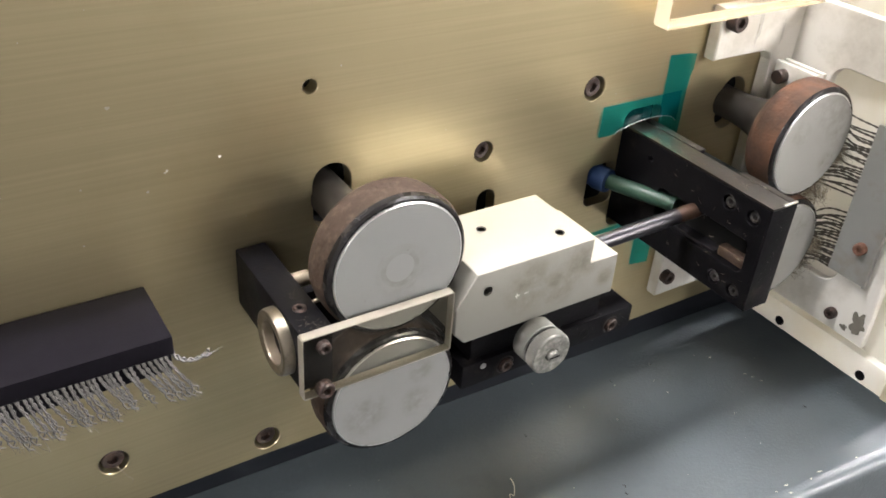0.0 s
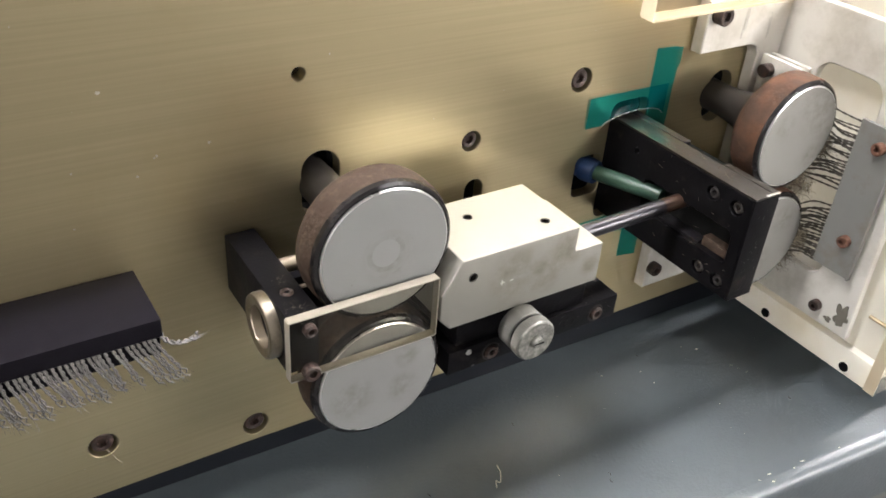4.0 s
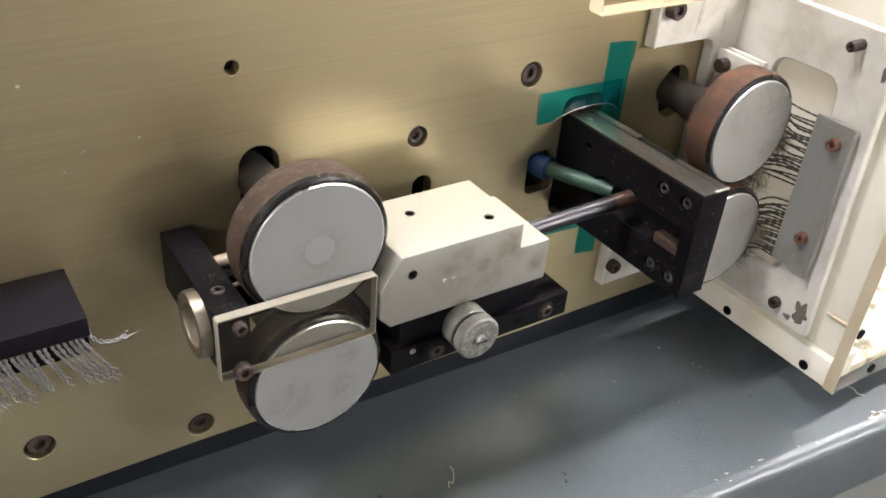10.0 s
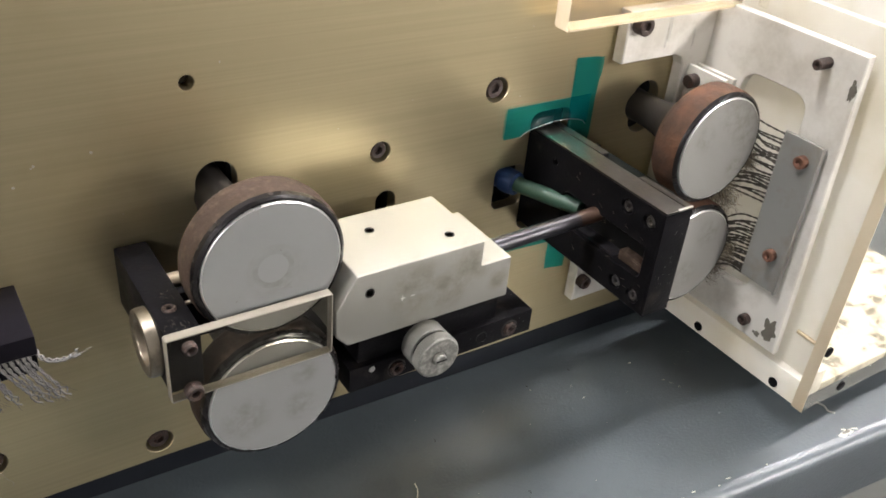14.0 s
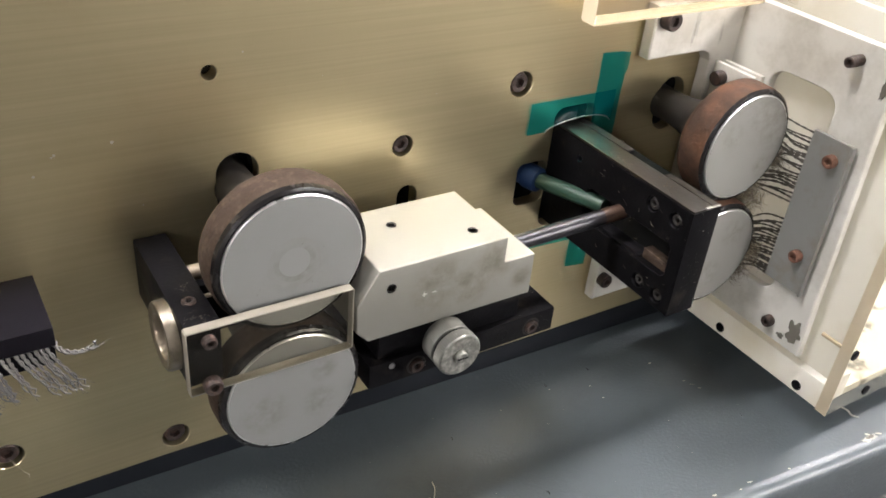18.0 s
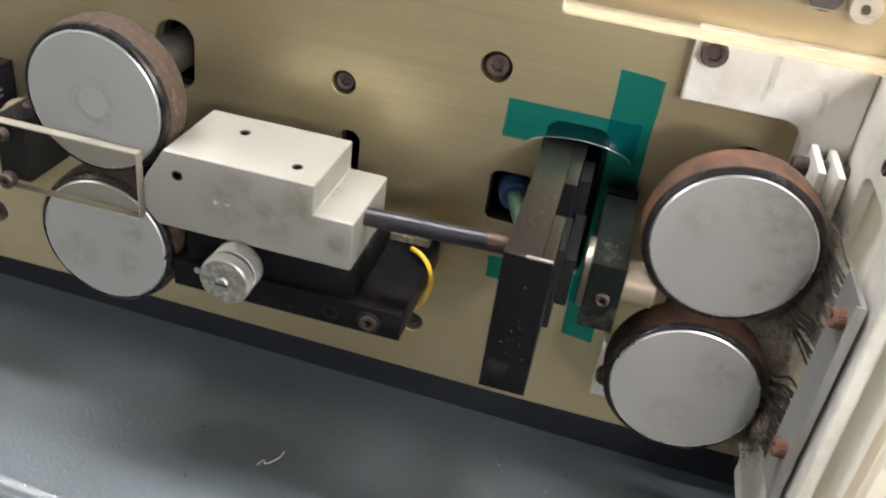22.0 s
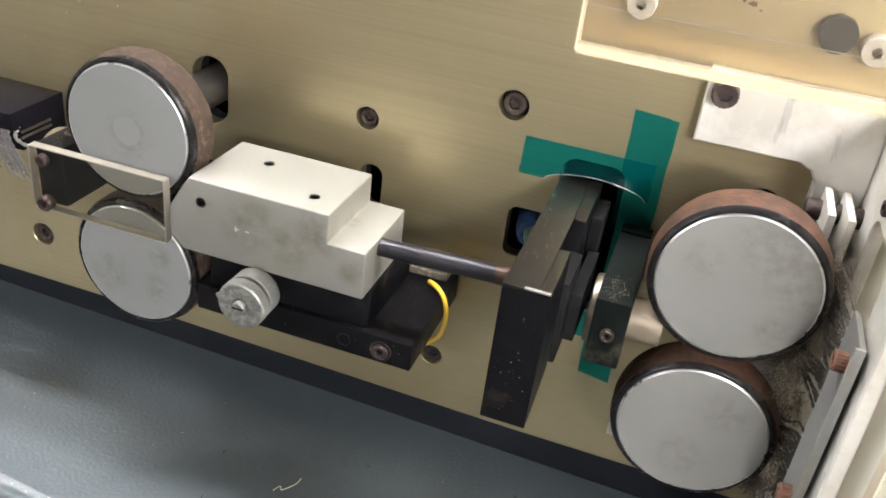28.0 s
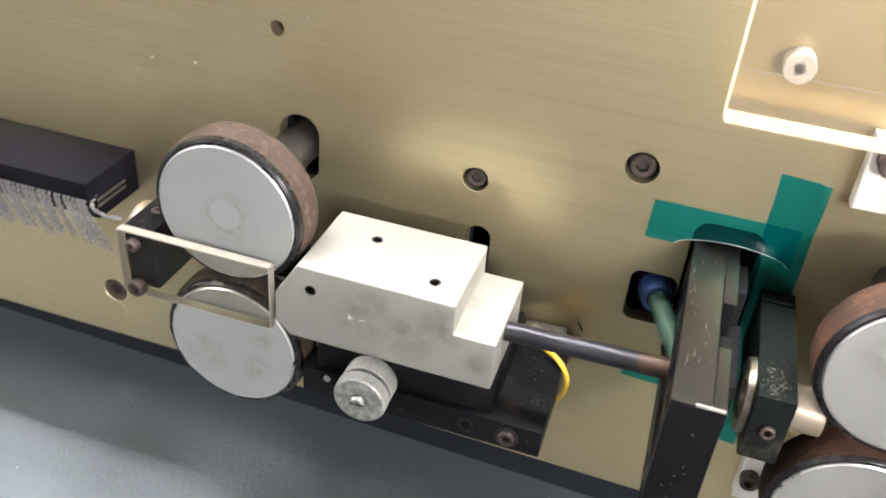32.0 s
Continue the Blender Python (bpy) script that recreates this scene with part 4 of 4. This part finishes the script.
sub(front_sheet, part("front_edge", box(0.4158, 0.4164, -0.1257, -0.1189, 0.0240, 0.2300, 0.0002), COVER_EDGE))
SLOT_SCREW = lathe([(0, 0.0003), (0.0016, 0.0003), (0.0030, 0.0001), (0.0031, -0.0004), (0.0031, -0.001)], (0, 0, 0), (0, 0, 1), 24)
SLOT_SCREW = finish(SLOT_SCREW, "screw", BLACK)
for place, turn in (((0.4164, -0.0470, 0.0290), LEFTWARD), ((0.4164, -0.1040, 0.0290), LEFTWARD), ((0.4205, -0.1257, 0.0648), FRONT), ((0.4492, -0.1257, 0.0295), FRONT)):
    b = new("screw", SLOT_SCREW)
    b.matrix_basis = Matrix.Translation(place) @ turn
    hang(case, b)
hang(case, part("screw_shank", tube([(0.4205, -0.1250, 0.0648), (0.4205, -0.1050, 0.0648)], 0.0012, 10), THREAD))
# small clear tab and lower rail seen past the bracket top
# rear sheet is milky white to stand for the bright glare there
hang(case, part("rear_sheet", box(0.4270, 0.6000, -0.0180, -0.0130, 0.0302, 0.2600, 0.0004), MILKY), part("clear_tab", box(0.4200, 0.4480, -0.0290, -0.0240, 0.2190, 0.2500, 0.0004), CLEAR))

# ---- worn patches on the bracket ----
CHIP = material("bare_dark_patch", (0.11, 0.10, 0.08), 0.7, 0.0, 0.4, 300)


def patch(centre, size, stretch, seed, axis):
    """A thin ragged flake; axis x lies on the side wall, z on the table."""
    bm = bmesh.new()
    c = Vector(centre)
    rim_ = []
    for k in range(28):
        a = 2 * math.pi * k / 28
        r = size * (0.75 + 0.42 * noise.noise((2.2 * math.cos(a) + seed, 2.2 * math.sin(a), seed * 1.7)) + 0.35 * noise.noise((6.5 * math.cos(a), 6.5 * math.sin(a) + seed, seed)))
        u, v = r * math.cos(a), r * math.sin(a) * stretch
        rim_.append((u, v))
    lo = [bm.verts.new(c + (Vector((0.0, u, v)) if axis == "x" else Vector((u, 0.0, v)) if axis == "y" else Vector((u, v, 0.0)))) for u, v in rim_]
    n_ = Vector((-0.0003, 0, 0)) if axis == "x" else Vector((0, -0.0001, 0)) if axis == "y" else Vector((0, 0, 0.0003))
    hi = [bm.verts.new(v.co + n_) for v in lo]
    bm.faces.new(hi)
    for k in range(28):
        bm.faces.new((lo[k], lo[(k + 1) % 28], hi[(k + 1) % 28], hi[k]))
    return bm


SMEAR = material("faint_grey_smear", (0.30, 0.295, 0.28), 0.6, 0.2, 0.3, 200, alpha=0.16)
sub(flange, *[part("grey_smear", patch((x, -0.0081, z), r, st, sd, "y"), SMEAR, label="faint grey smear") for x, z, r, st, sd in ((0.3765, 0.2080, 0.0017, 5.2, 2.2), (0.3772, 0.2150, 0.0034, 0.9, 6.1), (0.3755, 0.2020, 0.0010, 7.0, 9.3), (0.3960, 0.2000, 0.0012, 6.5, 4.4))])
RUSTMARK = material("rust_mark", (0.16, 0.07, 0.045), 0.8)
sub(side_wall, part("bare_patch", patch((0.4109, -0.0945, 0.0610), 0.0058, 1.5, 3.1, "x"), CHIP, label="dark bare worn patch"), part("bare_patch", patch((0.4109, -0.0940, 0.2010), 0.0022, 2.9, 8.4, "x"), CHIP, label="dark bare worn patch"),
     part("bare_patch", patch((0.4109, -0.0880, 0.0545), 0.0026, 0.8, 5.5, "x"), CHIP, label="dark bare worn patch"))

# ---- clear cover plate ----
cover = thing("clear_cover", "yellowed clear acrylic cover plate with white washers", "cover", at=(0.36, -0.005, 0.22))
cover_sheet = part("sheet", cut_plate("sheet", [(0.2995, 0.2183), (0.4160, 0.2183), (0.4160, 0.318), (0.2995, 0.318)], [ring(0.3182, 0.2358, 0.0018), ring(0.3981, 0.2349, 0.0018)], -0.0082, -0.0170, COVER, bevel=0.0003), COVER)
cover_sheet.visible_shadow = False
hang(cover, cover_sheet)
# hazy strip and pale edge paint the glow along the cover's lower edge
HAZY = clear("edge_glow_haze", (0.98, 0.95, 0.87), 0.3, 0.72, (0.58, 0.52, 0.39), 0.15)
sub(cover_sheet, part("edge_glow_strip", box(0.3000, 0.4158, -0.0176, -0.0171, 0.2172, 0.2218, 0.0001), HAZY), part("lower_edge", box(0.2995, 0.4160, -0.0170, -0.0082, 0.2168, 0.2182, 0.0002), COVER_EDGE), part("side_edge", box(0.2988, 0.2994, -0.0170, -0.0082, 0.2178, 0.318, 0.0002), COVER_EDGE))
for pane_edge in cover_sheet.children:
    pane_edge.visible_shadow = False
for x, z in ((0.3182, 0.2358), (0.3981, 0.2349)):
    hang(cover, part("washer", lathe([(0.0018, 0.0), (0.0049, 0.0), (0.0052, 0.0004), (0.0052, 0.0074)], (x, -0.0079, z), (0, 1, 0), 32), WHITE, label="round white nylon spacer washer"))
# thin pale strip draws the line refracted by the sheet's back edge
sub(cover_sheet, part("refraction_line", box(0.3004, 0.4150, -0.0081, -0.0078, 0.2324, 0.2329, 0.0001), GUARD_EDGE),
    *[part("rust_mark", patch((x, -0.0077, z), r, st, sd, "y"), RUSTMARK, label="brown rust mark") for x, z, r, st, sd in ((0.3552, 0.2432, 0.0019, 0.6, 3.0), (0.3520, 0.2438, 0.0008, 0.9, 7.0), (0.3580, 0.2415, 0.0007, 0.7, 9.0))])
# flat dark disc stands for the round hole behind the cover
DISC_AT = (0.3847, -0.0078, 0.2380)
hang(cover, part("dark_disc", lathe([(0, 0), (0.0062, 0), (0.0064, 0.0006), (0.0064, 0.004)], DISC_AT, (0, 1, 0), 32), SHAFT, label="dark round disc standing for a hole"))

# ---- brush bar ----
bar = thing("brush_bar", "black metal bar brush with a grey yarn fringe", "brush", at=(0.0, -0.02, 0.123))
bm = bmesh.new()
prof = [(-0.0355, 0.1430), (-0.0355, 0.1352), (-0.0345, 0.1343), (-0.0305, 0.1340), (-0.0300, 0.1232), (-0.0008, 0.1232), (-0.0008, 0.1430)]
a = [bm.verts.new((-0.20, y, z)) for y, z in prof]
b = [bm.verts.new((0.0585, y, z)) for y, z in prof]
bm.faces.new(a), bm.faces.new(b[::-1])
for k in range(len(a)):
    bm.faces.new((a[k], b[k], b[(k + 1) % len(a)], a[(k + 1) % len(a)]))
bmesh.ops.recalc_face_normals(bm, faces=bm.faces)
bmesh.ops.bevel(bm, geom=bm.edges[:], offset=0.0004, segments=2, profile=0.6, affect="EDGES")
hang(bar, part("bar", bm, BLACK_PAINT), part("channel", box(0.030, 0.0590, -0.0300, -0.0105, 0.1318, 0.1330, 0.0002), BRASS, label="bright metal channel strip"),
     part("channel", box(0.030, 0.0590, -0.0300, -0.0105, 0.1290, 0.1302, 0.0002), BRASS, label="bright metal channel strip"))
rnd = random.Random(11)
x = 0.0575
for k in range(92):
    tuft = k // 3
    x -= 0.00205 + rnd.uniform(-0.0004, 0.0004) + (0.0004 if k % 4 == 0 else 0)
    lean = 0.0070 + 0.0012 * math.sin(tuft * 2.3) + (0.003 if tuft < 2 else 0)
    ln = 0.0200 + 0.0022 * math.sin(tuft * 1.7 + 1) + rnd.uniform(-0.0015, 0.0015)
    sx = lean + rnd.uniform(-0.0012, 0.0012)
    zs = 0.1352 + rnd.uniform(-0.0004, 0.0004)
    pts = [(x, -0.0320, zs), (x + 0.08 * sx, -0.0350, zs - 0.0026), (x + 0.45 * sx + rnd.uniform(-0.0004, 0.0004), -0.0358, zs - ln * 0.5), (x + sx, -0.0350 + rnd.uniform(-0.0015, 0.0015), zs - ln)]
    hang(bar, part("yarn", yarn(pts, 0.00074, YARN, 5, k), YARN))
hang(bar, part("yarn", yarn([(0.0575, -0.030, 0.1350), (0.0600, -0.035, 0.1320), (0.0660, -0.0345, 0.1290), (0.0715, -0.034, 0.1300)], 0.0010, YARN, 6, 500), YARN))

# ---- dust and lint ----
bm = bmesh.new()
rnd = random.Random(3)
WADS = [(0.4050, -0.040, 0.1640, 9), (0.4060, -0.046, 0.1540, 9), (0.4050, -0.040, 0.1430, 10), (0.4020, -0.042, 0.1350, 11), (0.4010, -0.048, 0.1270, 10), (0.4000, -0.034, 0.1200, 12),
        (0.4060, -0.040, 0.1100, 9), (0.4065, -0.046, 0.0960, 9), (0.4060, -0.042, 0.0840, 9), (0.3990, -0.030, 0.0760, 10), (0.4000, -0.028, 0.1560, 9), (0.4030, -0.036, 0.0720, 8),
        (0.4065, -0.057, 0.0930, 7), (0.4060, -0.052, 0.1480, 7), (0.4050, -0.050, 0.0800, 8)]
pale = bmesh.new()
for wx, wy, wz, size in WADS:
    for k in range(560):
        c = Vector((wx + rnd.gauss(0, 0.00026) * size, wy + rnd.gauss(0, 0.00042) * size, wz + rnd.gauss(0, 0.00045) * size))
        pts, way = [c], Vector((rnd.gauss(0, 0.0003), rnd.gauss(0, 0.0004), rnd.gauss(0, 0.0004)))
        for i in range(6):
            way = 0.5 * way + Vector((rnd.gauss(0, 0.0004), rnd.gauss(0, 0.00055), rnd.gauss(0, 0.00055)))
            pts.append(pts[-1] + way)
        pts = [Vector((min(p.x, 0.4105), max(p.y, -0.064), p.z)) for p in pts]
        tube(smooth_line(pts, 2), rnd.choice((0.00004, 0.00006, 0.00009, 0.00014)), 3, 0.6, pale if k % 3 == 0 and 0.08 < wz < 0.13 else bm)
tagged(part("lint", bm, LINT), "tangled dark grey lint caught beside the rollers", "lint", kind="stuff")
tagged(part("lint", pale, LINT_PALE), "pale brown lint tufts caught beside the rollers", "lint", kind="stuff")
tagged(part("hair", tube(smooth_line([(0.2065, -0.062, 0.0006), (0.2085, -0.0585, 0.0009), (0.2100, -0.0600, 0.0006), (0.2140, -0.0545, 0.0006), (0.2150, -0.0500, 0.0008)]), 0.00025, 5), DUST), "pale thread lying on the painted table", "thread")
rnd = random.Random(21)
bm = bmesh.new()
PANEL_SPECKS = [(0.0556, 0.2171, 3), (0.0928, 0.1908, 2.4), (0.0728, 0.1892, 2), (0.0651, 0.1824, 2), (0.1012, 0.1626, 1), (0.1431, 0.2186, 1.6), (0.0426, 0.1886, 1.6), (0.0719, 0.1886, 1.4), (0.0403, 0.1662, 1.5), (0.2912, 0.1808, 1)]
PANEL_SPECKS += [(rnd.uniform(-0.05, 0.36), rnd.uniform(0.04, 0.26), rnd.uniform(0.3, 0.9)) for k in range(46)]
for x, z, r in PANEL_SPECKS:
    c = Vector((x, -0.0002, z))
    r *= 0.00030
    f = [bm.verts.new(c + Vector((r * rnd.uniform(0.6, 1.2) * math.cos(a), rnd.uniform(-0.0001, 0), r * rnd.uniform(0.6, 1.2) * math.sin(a)))) for a in (2 * math.pi * k / 8 for k in range(8))]
    bm.faces.new(f)
tagged(part("panel_dust", bm, DUST), "pale dust specks stuck on the gold panel", "dust", kind="stuff")
bm = bmesh.new()
TABLE_SPECKS = [(0.3123, -0.0211, 1.2), (0.3361, -0.0296, 1.6), (0.3365, -0.0409, 1.6), (0.2694, 0.0029, 1.0), (0.1372, -0.0323, 1), (0.3908, -0.0516, 2.2), (0.3930, -0.0560, 2), (0.3951, -0.0607, 1.8), (0.383, -0.030, 2.2), (0.455, -0.134, 4), (0.4620, -0.1365, 4.5), (0.452, -0.136, 2)]
TABLE_SPECKS += [(rnd.uniform(-0.02, 0.43), rnd.uniform(-0.11, -0.005), rnd.uniform(0.3, 0.9)) for k in range(60)]
TABLE_SPECKS += [(x, table_edge(x) + rnd.uniform(0.004, 0.010), rnd.uniform(0.8, 2.4)) for x in (rnd.uniform(-0.05, 0.5) for k in range(30))]
for x, y, r in TABLE_SPECKS:
    r *= 0.00042
    turn = rnd.uniform(0, 3)
    f = [bm.verts.new((x + r * rnd.uniform(0.5, 1.6) * math.cos(a + turn), y + 0.6 * r * rnd.uniform(0.5, 1.3) * math.sin(a), 0.0003)) for a in (2 * math.pi * k / 8 for k in range(8))]
    bm.faces.new(f)
tagged(part("table_dust", bm, DUST), "pale dust and paint flakes on the table", "dust", kind="stuff")
bm = bmesh.new()
for x, y in ((0.1739, -0.0506), (0.3444, -0.018), (0.3123, -0.0185), (0.264, -0.084), (0.262, -0.088), (0.18, -0.08), (0.24, -0.03), (0.40, -0.09)):
    tube(smooth_line([(x, y, 0.0004), (x + rnd.uniform(-0.001, 0.001), y + 0.001, 0.0008), (x + rnd.uniform(-0.001, 0.001), y + 0.0022, 0.0004)], 3), 0.0003, 5, 0.6, bm)
tagged(part("table_crumbs", bm, SHAFT), "small dark crumbs on the table", "crumbs", kind="stuff")
tagged(part("fibre", tube(smooth_line([(0.2655, -0.0004, 0.1105), (0.2668, -0.0012, 0.1092), (0.2682, -0.0005, 0.1068)]), 0.0003, 5), SHAFT), "short dark fibre stuck on the gold panel", "fibre")
tagged(part("hair", tube(smooth_line([(0.0362, -0.0003, 0.0560), (0.0385, -0.0012, 0.0520), (0.0400, -0.0008, 0.0480), (0.0418, -0.0010, 0.0455), (0.0415, -0.0006, 0.0430)]), 0.00010, 5), LINT_PALE), "thin pale hair hanging from a panel bolt", "hair")
chip = tagged(part("paint_chip", patch((0.4545, -0.1365, 0.0002), 0.0062, 0.42, 2.7, "z"), WHITE), "pale chipped paint spot at the table edge", "chip")
part("bare_metal", patch((0.4548, -0.1363, 0.0006), 0.0042, 0.36, 6.3, "z"), CHIP, chip, "dark bare metal inside the chip")
tagged(part("metal_shaving", tube(smooth_line([(0.4605, -0.1120, 0.0006), (0.4612, -0.1160, 0.0010), (0.4600, -0.1195, 0.0008), (0.4625, -0.1225, 0.0006)]), 0.0005, 6), WHITE), "curled pale shaving on the table beside the case", "shaving")
tagged(part("red_chip", box(0.3960, 0.3985, -0.050, -0.047, 0.1080, 0.1105, 0.0005), RED), "small red plastic chip caught in the lint", "chip")


# ---- stains, dust and fluff on the machine ----
RUSTDUST = material("tan_rust_dust", (0.20, 0.125, 0.07), 0.9, 0.0, 0.5, 300)
FILM = material("thin_tan_dust", (0.16, 0.135, 0.10), 0.9, 0.0, 0.4, 300)
FLECK = material("brown_face_stain", (0.135, 0.128, 0.105), 0.55, 0.5, 0.3, 300)


def flecks(centres, count, seed, plane, low=0.00010, high=0.00042):
    """Small ragged flakes scattered round the given centres (x, height or depth, spread), lying on a plane facing -y or +z."""
    r_ = random.Random(seed)
    bm = bmesh.new()
    for k in range(count):
        u, v, spread = centres[k % len(centres)]
        u, v, r = u + r_.gauss(0, spread), v + r_.gauss(0, spread), low + (high - low) * r_.random() ** 2
        rim_ = []
        for a in range(7):
            q = r * r_.uniform(0.5, 1.5)
            du, dv = q * math.cos(a * 0.8976), q * math.sin(a * 0.8976)
            rim_.append(bm.verts.new((u + du, plane[1], v + dv) if plane[0] == "y" else (u + du, v + dv, plane[1])))
        bm.faces.new(rim_)
    return bm


for ob in [o for o in scene.objects if o.name.startswith("feed_roller")]:
    cx, cz = ob.matrix_basis.translation.x, ob.matrix_basis.translation.z
    spots = {True: [(cx + 0.013, cz + 0.014, 0.0028), (cx + 0.018, cz + 0.008, 0.0026), (cx + 0.006, cz + 0.017, 0.0028), (cx + 0.016, cz - 0.010, 0.0024), (cx - 0.010, cz + 0.004, 0.004)],
             False: [(cx + 0.004, cz - 0.013, 0.003), (cx - 0.012, cz - 0.008, 0.0022), (cx + 0.010, cz + 0.006, 0.003)]}[cx > 0.3 and cz > 0.13]
    hang(ob, part("face_stain", flecks(spots, 46 if cx > 0.3 and cz > 0.13 else 8, int(cx * 997 + cz * 3001), ("y", -0.05907), 0.00006, 0.00024), FLECK, label="small brown stains"))
    tagged(next(o for o in ob.children if o.name.startswith("face_stain")), kind="stuff")
hang(gb2, part("dust_film", flecks([(0.3350, -0.0590, 0.0022), (0.3375, -0.0545, 0.0024), (0.3345, -0.0500, 0.0020)], 260, 77, ("z", 0.14812), 0.00005, 0.00022), FILM, label="thin tan dust"))
hang(gb, part("dust_film", flecks([(0.1000, -0.0570, 0.0018), (0.1040, -0.0600, 0.0015), (0.1030, -0.040, 0.0020)], 90, 78, ("z", 0.14892), 0.00005, 0.00018), FILM, label="thin tan dust"))
hang(base, part("dust_film", flecks([(0.2560, -0.0300, 0.003), (0.2500, -0.0200, 0.003), (0.2600, -0.0450, 0.002)], 120, 79, ("z", 0.10312), 0.00005, 0.0002), FILM, label="thin tan dust"))
hang(beam, part("dust_film", flecks([(0.3060, -0.0500, 0.0030), (0.3090, -0.0150, 0.003), (0.3080, -0.0700, 0.003)], 24, 80, ("z", 0.16292), 0.00005, 0.00022), RUSTDUST, label="thin tan dust"))
SCUFF = material("pale_scuff", (0.20, 0.19, 0.175), 0.6, 0.3, 0.3, 400)
hang(beam, part("scuff_marks", flecks([(0.3060, 0.150, 0.005), (0.3120, 0.135, 0.004), (0.3080, 0.120, 0.006)], 46, 81, ("y", -0.09456), 0.00006, 0.00030), SCUFF, label="small pale scuffs"))
hang(base, part("scuff_marks", flecks([(0.210, 0.0965, 0.006), (0.232, 0.0985, 0.005), (0.258, 0.0975, 0.004)], 40, 82, ("y", -0.06158), 0.00005, 0.00022), SCUFF, label="small pale scuffs"))
bm = bmesh.new()
rnd = random.Random(41)
for k in range(46):
    c = Vector((rnd.uniform(0.303, 0.3135), rnd.uniform(-0.09, -0.01), 0.163))
    if k % 2:
        c = Vector((0.3017, rnd.uniform(-0.09, -0.035), rnd.uniform(0.112, 0.160)))
    tube(smooth_line([c, c + Vector((-0.0004, rnd.uniform(-0.0016, 0.0016), rnd.uniform(0, 0.0012))), c + Vector((-0.0003, rnd.uniform(-0.0026, 0.0026), rnd.uniform(-0.0008, 0.0022)))], 3), 0.00006, 4, 0.7, bm)
tagged(part("fluff", bm, LINT), "short pale fibres clinging to the black beam", "fluff", kind="stuff")
